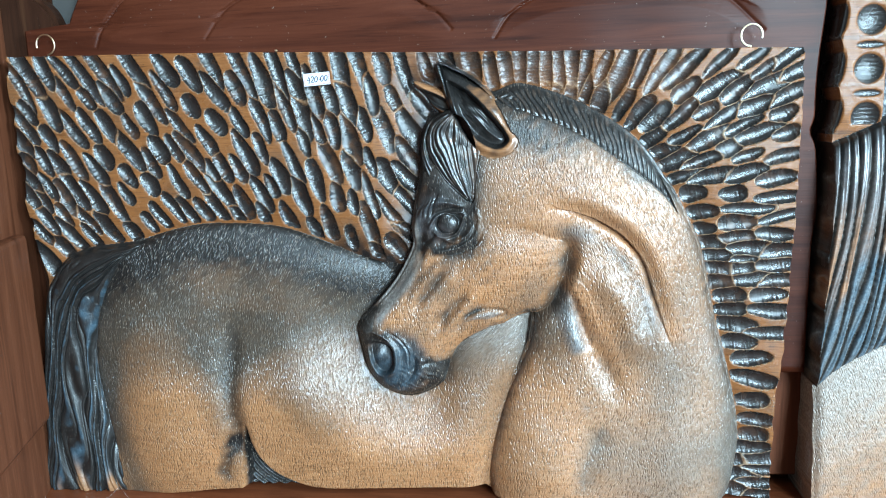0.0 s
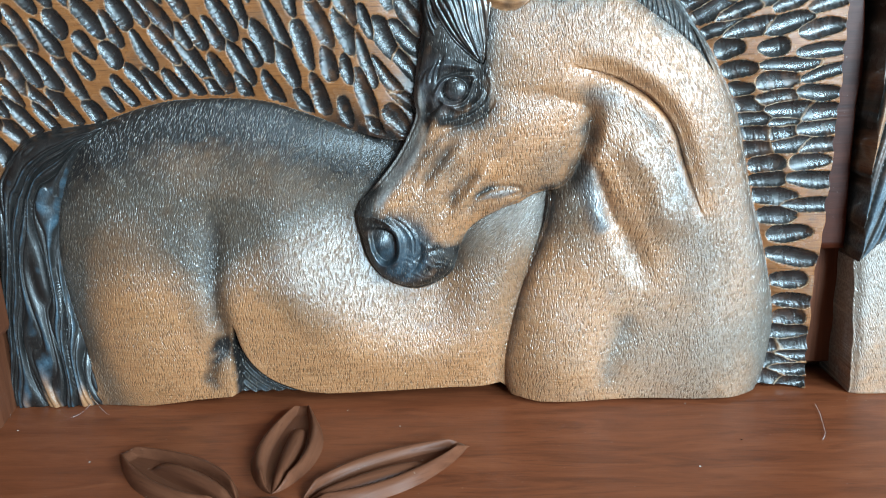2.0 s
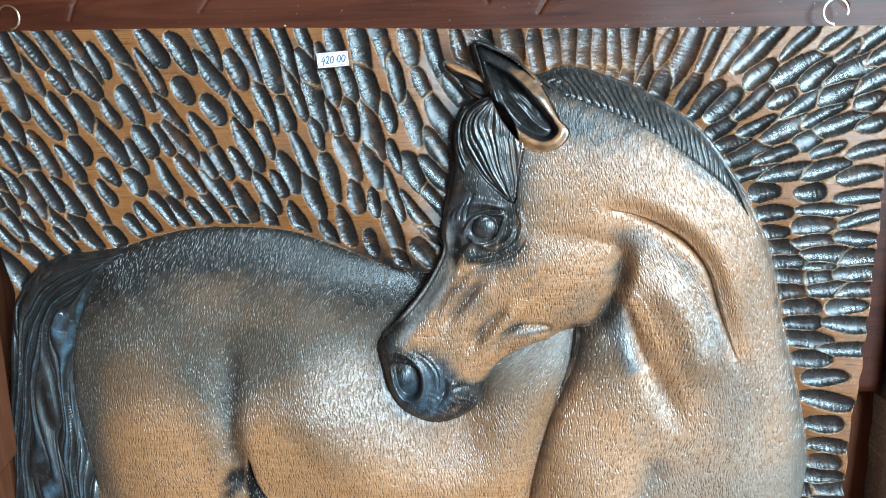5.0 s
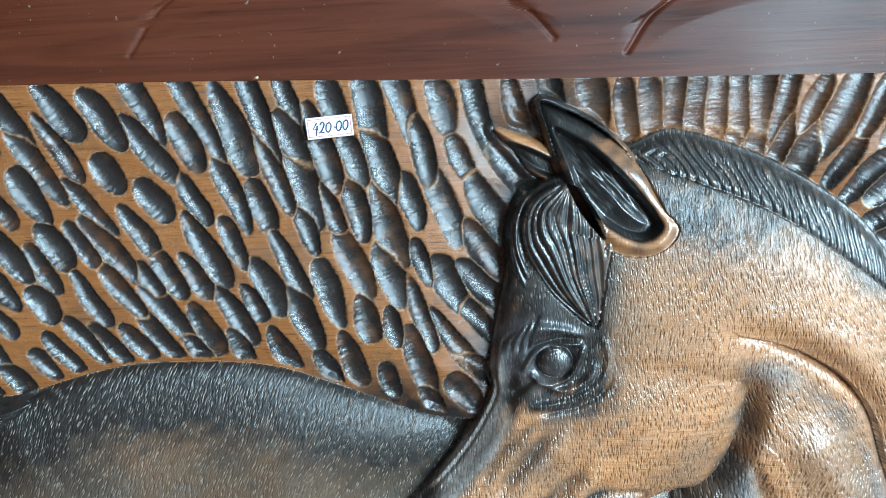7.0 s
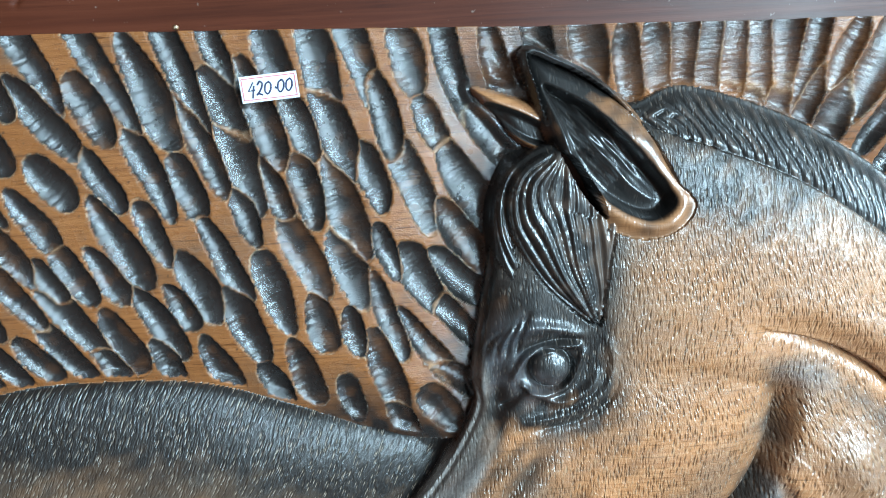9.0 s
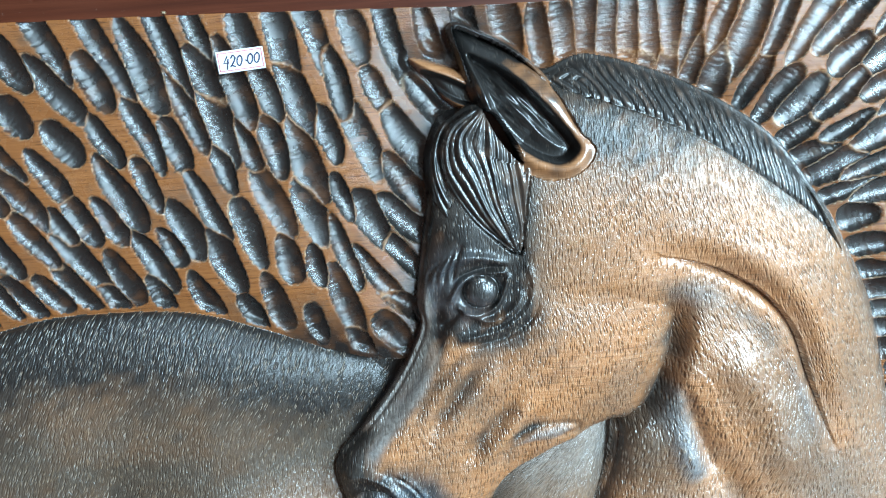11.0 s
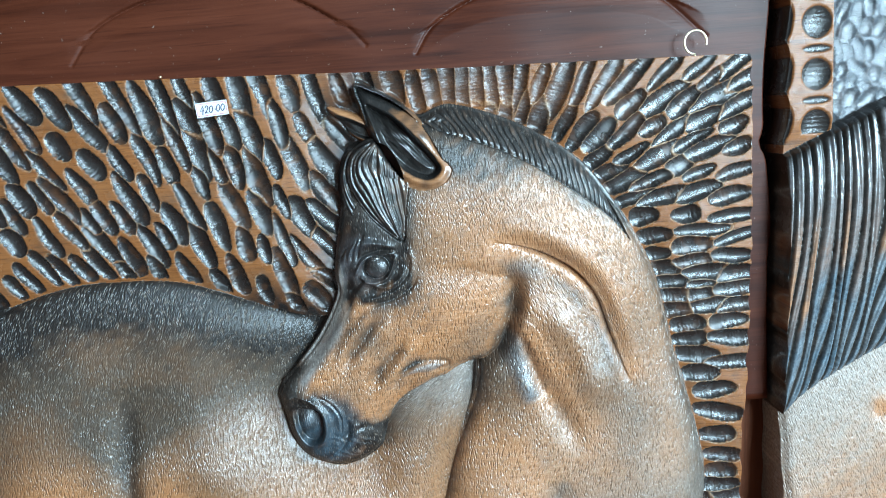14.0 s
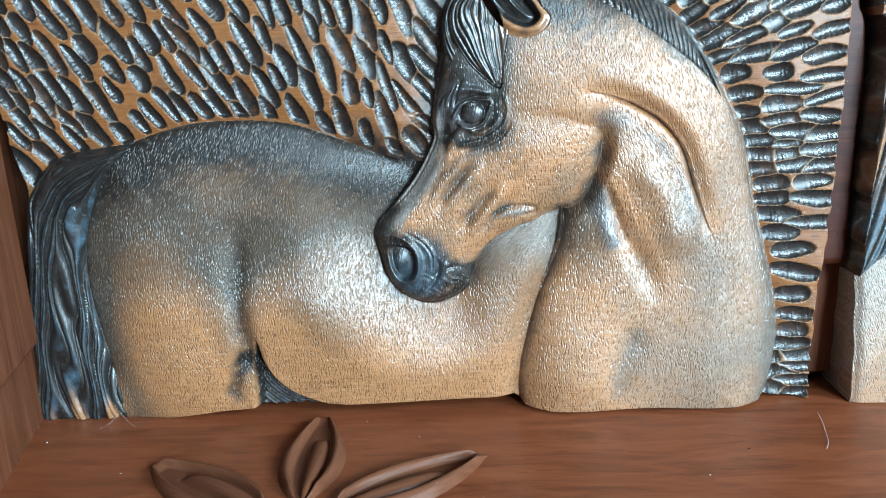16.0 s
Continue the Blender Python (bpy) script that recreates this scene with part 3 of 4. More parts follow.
SIDE = LOCK_SIDE + LOCK_OUT[::-1][2:]
d_lock, d_side = fd.depth(LOCK), fd.depth(SIDE)
d_mane, s_mane = fd.line(MANE_MID, 60)

# tail: long locks
h_tail = -7 + 15 * dome(d_tail, 26)
k, s = fd.between(TAIL_OUT, TAIL_IN)
k_t = k
ph = 4.6 * k + 1.6 * s + 0.42 * np.sin(6.28 * (1.1 * s + 1.4 * k)) + 0.16 * np.sin(6.28 * (2.6 * s - 2.2 * k)) + 0.12 * wavy(u, 0.25 * v, 81, 40)
lock_t = np.abs(np.sin(np.pi * ph))
fine_t = np.abs(np.sin(np.pi * (ph * 2.6 + 0.5 * np.sin(9 * s))))
h_tail += np.where(d_tail > 0, 5.6 * (lock_t**0.7 - 0.7) + 2.4 * (fine_t**0.7 - 0.5), 0) * ease(d_tail, 0, 6)

# body
h_body = -11 + 20 * dome(d_body, 90)
h_body += 11 * fd.blob((-272, 120), 72, 105) + 14 * fd.blob((-104, 104), 96, 64) + 4 * fd.blob((-95, 235), 70, 30)
h_body += 4 * fd.blob((-268, 40), 55, 60)
h_body -= 7 * fd.stroke(FLANK, 11, 0.3) + 3 * fd.stroke([(p[0] + 12, p[1]) for p in FLANK[:4]], 26, 0.3)
h_body -= 4.5 * fd.stroke(LEG_DARK, 9, 0.3)
d_bel, s_bel = fd.line(BELLY_EDGE, 60)
pit = fd.depth(BELLY_EDGE + [(-140, -10), (-197, -10), (-199, 30), (-197, 60)])
h_body -= 15 * ease(pit, -2, 6)
h_body += 2.0 * ease(pit, 4, 8) * np.sin(d_bel * 0.9)
h_body -= 2 * ease(d_head, -8, 4) + 21 * ease(d_head, -84, 6) * (1 - 0.6 * ease(u, 0, 50))
h_body -= 10 * fd.stroke(CHEST_LEFT, 16, 0) + 5 * fd.blob((104, 186), 20, 20)
ray = (u - 124) / np.clip(226 - v, 26, 400)
fan = ease(u - 0.6 * np.clip(v - 150, 0, 100), -30, 20) * ease(v, 60, 190)
h_body += fan * (0.55 * np.abs(np.sin(17 * ray + 0.8 * np.sin(0.09 * v))) + 3.0 * fd.blob((96, 190), 16, 14))

# neck and chest
h_neck = -8 + 24 * dome(d_neck, 72)
h_neck += 11 * fd.blob((118, 35), 52, 70) + 9 * fd.blob((250, 50), 52, 85) + 4 * fd.blob((185, 330), 70, 40, -35)
d_gr, s_gr = fd.line(GROOVE, 60)
side_gr = fd.inside(GROOVE + [(215, 120), (140, 150), (60, 260)])
h_neck += np.where(side_gr, -7.0 * np.exp(-d_gr / 24), 2.6 * np.exp(-((d_gr - 13) / 11) ** 2)) * ease(s_gr, 0, 0.35) * ease(1 - s_gr, 0.0, 0.4)
h_neck -= np.where(side_gr, 4.6 * np.exp(-((d_gr / 3.2) ** 2)), 4.6 * np.exp(-((d_gr / 8.5) ** 2))) * ease(s_gr, 0, 0.35) * ease(1 - s_gr, 0, 0.35)
h_neck += np.where(side_gr, 1.1 * np.exp(-(((d_gr - 7.5) / 4.5) ** 2)), 0) * ease(s_gr, 0.15, 0.5) * ease(1 - s_gr, 0, 0.2)
h_neck -= 6 * fd.stroke(JUGULAR, 11, 0.3) + 3.5 * fd.stroke(SHOULDER, 14, 0.3)
h_neck += 5.5 * fd.stroke(NECK_BAND, 15, 0.25) + 3 * fd.blob((150, 215), 9, 26, 20)
h_neck -= 13 * ease(d_head, -13, 3) * ease(v, 296, 240) + 7 * fd.blob((132, 212), 13, 22, 25)
h_neck -= 7 * fd.stroke(CHEEK_BACK, 10, 0.45)
h_neck += 4.0 * fd.stroke(THROAT, 9, 0.3) - 3 * fd.stroke([(p[0] + 10, p[1] + 4) for p in THROAT], 4, 0.25) - 2.5 * fd.blob((152, 268), 10, 12)

# head
h_head = -3 + 13 * dome(d_head, 24) + 6.5 * fd.blob((92, 262), 46, 40, 35)
h_head += 3 * fd.blob((-35, 155), 28, 34)
h_head += 3.6 * fd.stroke(FACE_RIDGE, 3.6, 0.15) - 3.4 * fd.stroke([(p[0] + 8.5, p[1] - 3) for p in FACE_RIDGE], 4.2, 0.2) + 2.4 * fd.stroke(FACE_EDGE, 4.0, 0.25)
h_head -= 3.0 * fd.stroke(FACE_LINE_A, 3.8, 0.3) + 1.6 * fd.stroke([(p[0] - 12, p[1] + 6) for p in FACE_LINE_A], 3, 0.3) + 2.8 * fd.stroke(FACE_LINE_B, 5, 0.3) + 2 * fd.stroke(FACE_LINE_C, 4, 0.3)
h_head += 1.8 * fd.stroke([(p[0] + 9, p[1] - 4) for p in FACE_LINE_A], 5, 0.3) + 2.2 * fd.stroke([(p[0] + 10, p[1] - 3) for p in FACE_LINE_B], 5, 0.3)
d_lens = fd.depth(LENS)
h_head += 1.8 * ease(d_lens, -1, 5.0) - 1.5 * np.exp(-((d_lens + 2.2) / 2.4) ** 2) * ease(v, 196, 203) + 2.2 * fd.stroke([(p[0] + 4, p[1] - 10) for p in MOUTH], 5, 0.25)
e = EYE[0]
h_head -= 2.8 * fd.blob(e, 24, 16, 12)
ball = np.clip(1 - ((u - e[0]) / 10.0) ** 2 - ((v - e[1]) / 9.6) ** 2, 0, None)
h_head += 6.0 * np.sqrt(ball) - 2.2 * np.exp(-((np.hypot((u - e[0]) / 10.0, (v - e[1]) / 9.6) - 1.08) / 0.10) ** 2)
h_head -= 2.6 * fd.stroke([(3, 272), (11, 278), (18, 285)], 1.8, 0.2)
h_head += 3.4 * fd.stroke(LID_UP, 1.9, 0.12) + 2.6 * fd.stroke(LID_LOW, 1.7, 0.12)
h_head -= 1.6 * fd.stroke([(p[0], p[1] + 3.2) for p in LID_UP], 1.3, 0.15)
h_head += 2.4 * fd.stroke(BROW, 3.2, 0.2) + 2.2 * fd.stroke(BAG, 2.4, 0.2) + 2.0 * fd.stroke(BAG_TWO, 2.2, 0.2) - 1.6 * fd.stroke([(p[0] + 3, p[1] - 5) for p in BAG_TWO], 1.8, 0.2) + 1.8 * fd.stroke([(56, 312), (60, 298), (57, 282)], 2.2, 0.3)
for q in range(4):
    h_head -= 1.9 * fd.stroke([(-3 + 5 * q, 298), (0 + 5 * q, 306 + 2 * q), (9 + 4 * q, 316 + 3 * q)], 1.2, 0.3)
d_nos = fd.depth(NOSTRIL)
h_head -= 8.5 * ease(d_nos, -1.0, 3.5) - 5.0 * fd.blob((-47, 158), 8, 11)
h_head -= 2.2 * fd.stroke([(-12, 164), (-9, 150), (-14, 136), (-25, 127)], 2.2, 0.25) - 1.5 * fd.stroke([(-4, 160), (-2, 148), (-8, 134)], 3.5, 0.25)
h_head += 3.6 * fd.stroke(NOSTRIL_RIM, 3.0, 0.12) + 1.6 * fd.stroke(NOSTRIL_RIM_OUT, 3.0, 0.25) - 1.8 * fd.stroke(NOSTRIL_RIM_OUT, 1.2, 0.25)
h_head -= 1.1 * fd.stroke(LIP, 2.2, 0.3)
lips = fd.blob((-5, 132), 24, 18)
h_head += lips * 0.3 * np.sin(0.55 * u + 0.75 * v + 2.5 * wavy(u, v, 71, 22))

# ears and forelock
h_ear = 4 + 9 * dome(d_ear, 7.0)
d_hol = fd.depth(EAR_HOLLOW)
h_ear -= 12 * ease(d_hol, -0.5, 4) - 5 * ease(d_hol, 5, 14)
h_ear += ease(d_hol, 2, 5) * (0.8 * np.sin(0.75 * (u * 0.75 + v * 0.66) + 2.2 * np.sin(0.11 * (v - u))) + 0.5 * np.sin(1.9 * (u * 0.75 + v * 0.66)))
h_ear += np.where(d_ear > 0, 2 * ease(v, 365, 400) - 20 * ease(v, 396, 448), 0)
h_lip = np.maximum(h_neck, h_head) + 2.2 * np.exp(-(((d_hol + 3) / 3.5) ** 2)) - 10 * ease(d_hol, -0.5, 4) + 3 * ease(d_hol, 5, 14)
h_ear = h_lip + (h_ear - h_lip) * ease(v, 372, 408)
h_far = -10 + 10 * dome(d_far, 6)
low_far = fd.depth([(4, 424), (20, 419), (38, 408), (40, 400), (26, 403), (14, 411)])
h_far -= 6 * ease(low_far, -0.5, 3)
k, s = fd.between(LOCK_OUT, LOCK_IN)
k_l = k
ph = 10.5 * k**0.85 + 0.45 * np.sin(4 * s + 7 * k)
h_lock = 6 + 8 * dome(d_lock, 13) - 4 * ease(k, 0.4, 1.0) + np.where(d_lock > 0, 1.8 * (np.abs(np.sin(np.pi * ph)) ** 0.75 - 0.5) + 0.9 * np.sin(6.28 * ph * 0.31 + 2 * s) + 0.35 * np.abs(np.sin(np.pi * 3.2 * ph)), 0)
h_lock += (np.maximum(h_head, h_neck) + 0.6 + 1.2 * np.sin(6.28 * ph) - h_lock) * ease(k, 0.62, 1.0)
k, s2 = fd.between(LOCK_SIDE, LOCK_OUT)
h_side = -3 + 11 * dome(d_side, 8) + np.where(d_side > 0, 2.0 * np.abs(np.sin(np.pi * (k * 3 + 0.3 * np.sin(6 * s2)))) - 1, 0)

# mane crest: a strip of slanted cuts
mane_w = 12.0 * ease(s_mane, -0.02, 0.12) * ease(1 - s_mane, 0, 0.45) + 1
signed = np.where(fd.inside(MANE_MID + [(215, 240), (100, 330)]), -1, 1) * d_mane
nick = s_mane * 35 + signed * 0.15 + 0.18 * np.sin(signed * 0.3) + 0.15 * np.sin(s_mane * 43)
in_mane = ease(mane_w - d_mane, -1, 6)
h_mane = np.interp(d_neck, [-14, 22], [-10, 8]) - 2.5 + 2.8 * in_mane + in_mane * (1.9 * np.abs(np.sin(np.pi * nick)) ** 0.6 - 1.1)

layers = {"tail": (h_tail, d_tail), "body": (h_body, d_body), "neck": (h_neck, d_neck), "head": (h_head, d_head), "ear": (h_ear, d_ear),
          "far": (h_far, d_far), "lock": (h_lock, d_lock), "side": (h_side, d_side), "mane": (h_mane, mane_w - d_mane)}
names = list(layers)
top = np.stack([np.where(d > -3, h, -60) for h, d in layers.values()])
top[names.index("body")] = np.where(d_head > 0, -60, top[names.index("body")])
top[names.index("neck")] = np.where(mane_w - d_mane > 1.5, -60, top[names.index("neck")])
for over, d in (("lock", d_lock), ("ear", d_ear)):
    for n in names:
        if n != over:
            top[names.index(n)] = np.where(d > 0, -60, top[names.index(n)])
which = top.argmax(0)
horse = top.max(0)
soft = 4.0
meld = np.maximum(h_head, h_neck) + soft * np.log1p(np.exp(-np.abs(h_head - h_neck) / soft))
melds = np.isin(which, (names.index("neck"), names.index("head"))) & (d_head > -3) & (d_neck > -3)
horse = np.where(melds, horse + (meld - horse) * ease(v, 278, 300), horse)

# ground of the board: sinks towards the horse, filled with scooped cuts
solid = np.stack([d_tail, d_body, d_neck, d_head, d_ear, d_far, d_side, mane_w - d_mane]).max(0)
gap = np.clip(-solid, 0, 60)
ground = -10.5 * np.exp(-gap / 26) - 0.8 + 0.6 * wavy(u, v, 5, 90)
du, dv = u - 150, v - 300
ang_r = np.arctan2(np.maximum(dv, 2) * 1.0, np.maximum(du, -60 + 0 * du) * 0.55 + np.maximum(du, 0) * 0.55 + 8)
ang_r = np.where(dv < 30, 0.02 + 0.25 * np.clip(dv / 30, 0, 1), np.maximum(ang_r, 0.05))
to_head, _ = fd.line(HEAD_FRONT, 90)
ang_l = np.radians(-58 - 20 * ease(u, -260, -40)) + np.radians(58) * np.exp(-to_head / 17) * (u < 40)
right_side = u > 45
angle = np.where(right_side, ang_r, ang_l)
cut = np.zeros(u.size)
open_ground = solid < 1.5
cut_l, tool_l, ridge_l = gouges(fd, open_ground & ~right_side, angle, 17.6, 40, 11, (0.60, 0.455), 4.6)
cut_r, tool_r, ridge_r = gouges(fd, open_ground & right_side, angle, 16.6, 36, 12, (0.61, 0.50), 4.6)
seam = np.maximum(ridge_l, ridge_r)
cut, tool = np.maximum(cut_l, cut_r), np.where((cut_l > cut_r)[:, None], tool_l, tool_r)
tool = np.where((cut > 0)[:, None], tool, np.stack([v, u, 0 * u], -1))
cut = cut - 0.5 * seam
cut = np.clip(cut, 0, None) * ease(gap, 1, 7)
h_ground = ground - cut

is_horse = (horse > h_ground) | (solid > 1.2)
w = np.where(is_horse, np.maximum(horse, -17 + 0.1 * horse), h_ground)

# stain and airbrush, with some sheen put into the colour
stain = np.zeros(u.size)
grey = np.zeros(u.size)
blue = np.zeros(u.size)
rub = wavy(u, v, 21, 16)
g = ~is_horse
stain[g] = (ease(cut + 0.45 * wavy(u, v, 23, 5.5), 0.3, 1.0) * (0.93 + 0.1 * rub) * (1 - 0.6 * seam))[g]
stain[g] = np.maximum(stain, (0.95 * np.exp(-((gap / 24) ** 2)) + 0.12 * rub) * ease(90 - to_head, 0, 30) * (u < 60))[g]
each = np.mod(np.sin(tool[:, 2] * 12.9898) * 43758.5453, 1.0)
stain[g] *= ((0.84 + 0.2 * each) * (1 - 0.5 * fd.blob((150, 430), 110, 26)))[g]
grey[g] = (0.25 * ease(wavy(u, v, 22, 70), 0.0, 1.1) + 0.2 * ease(wavy(u, v, 24, 18), 0.3, 1.2))[g]
blue[g] = (0.35 * ease(cut, 1.5, 4) * ease(u, -100, 200))[g]

on = {n: is_horse & (which == i) for i, n in enumerate(names)}
back_d, _ = fd.line(BACK_LINE, 200)
m = on["body"]
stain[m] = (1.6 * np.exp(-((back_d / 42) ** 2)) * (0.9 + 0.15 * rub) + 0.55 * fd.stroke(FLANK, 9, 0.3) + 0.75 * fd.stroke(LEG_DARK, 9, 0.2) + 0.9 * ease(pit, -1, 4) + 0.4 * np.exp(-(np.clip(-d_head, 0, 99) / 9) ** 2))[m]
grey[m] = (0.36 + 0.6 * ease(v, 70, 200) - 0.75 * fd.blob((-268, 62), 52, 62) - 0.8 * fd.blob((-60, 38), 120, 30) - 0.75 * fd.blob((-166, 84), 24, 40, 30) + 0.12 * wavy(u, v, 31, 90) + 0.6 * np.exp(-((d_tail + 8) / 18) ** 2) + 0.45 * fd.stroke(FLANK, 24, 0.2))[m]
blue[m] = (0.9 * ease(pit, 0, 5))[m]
m = on["tail"]
tips = np.clip(1.3 * fd.blob((-386, 0), 9, 34, 8) + 1.3 * fd.blob((-352, 0), 6, 26) + 0.6 * fd.blob((-414, 0), 6, 22), 0, 1)
stain[m] = (0.52 + 1.2 * (1 - lock_t**0.8) + 0.75 * (1 - fine_t) - 0.05 * ease(k_t, 0.45, 0.8) + 0.5 * np.exp(-((v - 268) / 26) ** 2) + 0.15 * rub - 1.0 * tips)[m]
blue[m] = np.clip(1.1 - 1.1 * tips, 0, 1)[m]
grey[m] = 0.35
g_n = (0.24 - 0.55 * fd.blob((112, 50), 48, 70) - 0.7 * fd.stroke([(p[0] + 3, p[1] + 4) for p in GROOVE], 12, 0.1) - 0.5 * fd.stroke([(p[0] + 10, p[1] + 3) for p in JUGULAR], 12, 0.2) - 0.3 * fd.blob((200, 330), 60, 24, -35) + 0.45 * fd.blob((280, 60), 60, 90) - 0.5 * fd.blob((97, 110), 22, 90, -12) + 0.55 * fd.blob((225, 200), 40, 60) + 0.15 * wavy(u, v, 33, 80) + 0.65 * fd.blob((130, 190), 26, 40) + 0.5 * fd.stroke(SHOULDER, 15, 0.2) + 0.35 * ease(d_neck, 30, 0) + 0.5 * ease(d_neck, 55, 5) * ease(v, 300, 350))
s_n = (0.25 * fd.stroke(JUGULAR, 7, 0.2) + 0.7 * fd.blob((132, 212), 14, 22, 25) + 0.35 * fd.stroke(SHOULDER, 8, 0.2) + 0.4 * fd.stroke([(p[0] - 2, p[1] - 3) for p in GROOVE[4:]], 5, 0.2) + 0.5 * fd.stroke(CHEEK_BACK, 8, 0.2) + 0.75 * np.exp(-((np.clip(d_neck, 0, 90) / 24) ** 2)) * ease(v, 290, 340))
s_n = s_n + 0.5 * fd.stroke([(172, 277), (184, 269), (197, 256), (206, 242)], 6, 0.2) - 0.3 * fd.stroke(THROAT, 7, 0.2)
b_n = (0.75 * fd.stroke(THROAT, 9, 0.15) + 0.5 * fd.blob((158, 282), 20, 9, -20) + 0.3 * fd.stroke([(205, 245), (220, 215), (230, 185)], 5, 0.2))
s_h = (1.1 * ease(fd.blob((12, 322), 42, 40), 0.2, 0.8) + 1.15 * ease(fd.blob((22, 294), 46, 33), 0.18, 0.85) + 0.5 * fd.blob((42, 270), 28, 14) + 0.35 * fd.blob((44, 258), 30, 18) + 1.15 * ease(fd.blob((-35, 150), 43, 45), 0.22, 0.8) + 0.95 * ease(fd.blob((6, 136), 28, 22), 0.15, 0.8) + 1.1 * np.exp(-((d_head / 12) ** 2)) * ease(12 - u, 0, 14) + 0.6 * fd.stroke(FACE_LINE_A, 6, 0.4) + 0.62 * fd.stroke(FACE_LINE_B, 7, 0.4) + 0.4 * fd.stroke(FACE_LINE_C, 5, 0.4) + 0.4 * fd.stroke([(p[0] - 12, p[1] + 6) for p in FACE_LINE_A], 4, 0.4) + 0.5 * np.exp(-((d_lens + 2.2) / 3.0) ** 2) * ease(v, 194, 203) + 1.1 * fd.stroke([(p[0] + 8.5, p[1] - 3) for p in FACE_RIDGE], 4.5, 0.15) + 0.55 * np.exp(-((d_head / 11) ** 2)) * ease(u, 92, 114) * (v < 290))
g_h = (0.20 - 0.4 * fd.blob((75, 232), 40, 24, 30) + 0.95 * fd.blob((62, 345), 46, 36) + 0.45 * fd.blob((100, 225), 40, 18) + 0.12 * wavy(u, v, 34, 60) + 0.4 * fd.blob((20, 230), 16, 40, 40))
s_h = s_h - 0.5 * fd.stroke(FACE_EDGE[2:], 4, 0.2) - 0.45 * fd.stroke(FACE_RIDGE, 3.5, 0.2)
b_h = (0.85 * fd.stroke(FACE_RIDGE, 5, 0.2) + 0.8 * fd.stroke(FACE_EDGE[2:], 5.5, 0.15) + 0.5 * ease(d_lens, -1, 3) + 0.5 * fd.blob((-20, 150), 22, 26) + 0.35 * fd.blob((22, 300), 20, 18))
d_lk, _ = fd.line(LOCK_IN, 40)
s_h = s_h + 0.6 * np.exp(-((d_lk / 9) ** 2)) + 0.5 * fd.blob((76, 346), 40, 32)
g_h = g_h + 0.5 * np.exp(-((d_lk / 18) ** 2))
s_n = s_n + 0.75 * fd.blob((102, 384), 52, 27, -20) + 0.3 * fd.blob((110, 375), 34, 22, -30)
wt = np.where(on["head"], 1.0, 0.0)
wt = np.where(melds, 1 / (1 + np.exp(-np.clip((h_head - h_neck) / 2.5, -30, 30))), wt)
m = on["neck"] | on["head"]
stain[m], grey[m], blue[m] = (s_n + (s_h - s_n) * wt)[m], (g_n + (g_h - g_n) * wt)[m], (b_n + (b_h - b_n) * wt)[m]
m = on["ear"]
stain[m] = (0.86 * ease(d_hol, -2, 1.5) + 0.9 * ease(v, 418, 434) + 0.22 + 0.26 * ease(v, 372, 396) + 0.30 * fd.stroke(EAR[10:] + EAR[:1], 5.0, 0) + 0.15 * np.exp(-((d_ear / 3) ** 2)) + 0.2 * rub)[m]
grey[m] = 0.15
m = on["far"]
stain[m] = (0.95 * ease(low_far, -1, 1) + 0.25)[m]
for n, amount in (("lock", 0.84), ("side", 0.95)):
    m = on[n]
    stain[m] = (amount + 0.25 * rub)[m]
    grey[m], blue[m] = 0.8, 0.25
m = on["lock"]
stain[m] = (stain - 0.6 * ease(k_l, 0.6, 1.0))[m]
m = on["mane"]
stain[m], grey[m], blue[m] = (0.74 + 0.6 * (1 - np.abs(np.sin(np.pi * nick)) ** 0.6) + 0.15 * rub)[m], 0.75, 0.25

for n, d in (("body", d_body), ("neck", d_neck), ("head", d_head)):
    m = on[n]
    stain[m] = (stain + 0.5 * np.exp(-((np.clip(d, 0, 99) / 8) ** 2)) * (1 - 0.9 * melds) * (1 - 0.75 * ease(u, 22, 40) * ease(112 - u, 0, 14) * (v < 215) * (n == "head")))[m]
# the bright patch under the jaw: its sheen is painted with blue and pale
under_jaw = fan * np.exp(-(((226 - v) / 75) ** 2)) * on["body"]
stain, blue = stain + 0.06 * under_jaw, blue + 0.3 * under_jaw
# face ridges: stain lifted and pale added, part airbrush, part painted sheen
face_sheen = np.clip(fd.stroke(FACE_RIDGE, 3.8, 0.2) + fd.stroke(FACE_EDGE[1:], 4.2, 0.15), 0, 1)
m = on["head"]
stain[m] = (np.clip(stain, 0, 1.0) * (1 - 0.75 * face_sheen))[m]
soft_dark = np.clip(ease(fd.blob((-30, 148), 44, 44), 0.3, 0.8) + 0.8 * ease(fd.blob((16, 300), 36, 36), 0.3, 0.8), 0, 1)
stain[m] = np.minimum(stain, 1.0 - 0.38 * soft_dark)[m]
blue[m] = np.maximum(blue, 0.9 * soft_dark)[m]
# pale stands in for sheen on ridges, lens, jaw patch, throat and chest
pale = (0.55 * face_sheen + 0.13 * (1 - soft_dark)) * on["head"] + 0.25 * ease(d_lens, -1, 4) * on["head"] + 0.75 * under_jaw + 0.22 * fd.stroke(THROAT, 9, 0.15) * on["neck"] + (0.25 * fd.blob((160, 281), 22, 8, -22) + 0.14 + 0.34 * fd.blob((235, 45), 85, 90) + 0.08 * fd.blob((210, 330), 70, 45, -40)) * on["neck"]
m = on["body"] | on["neck"] | on["head"]
stain[m] = (stain + 0.16 * np.clip(wavy(u, v, 91, 46), -0.3, 1.2) + 0.10 * wavy(u, v, 92, 15))[m]
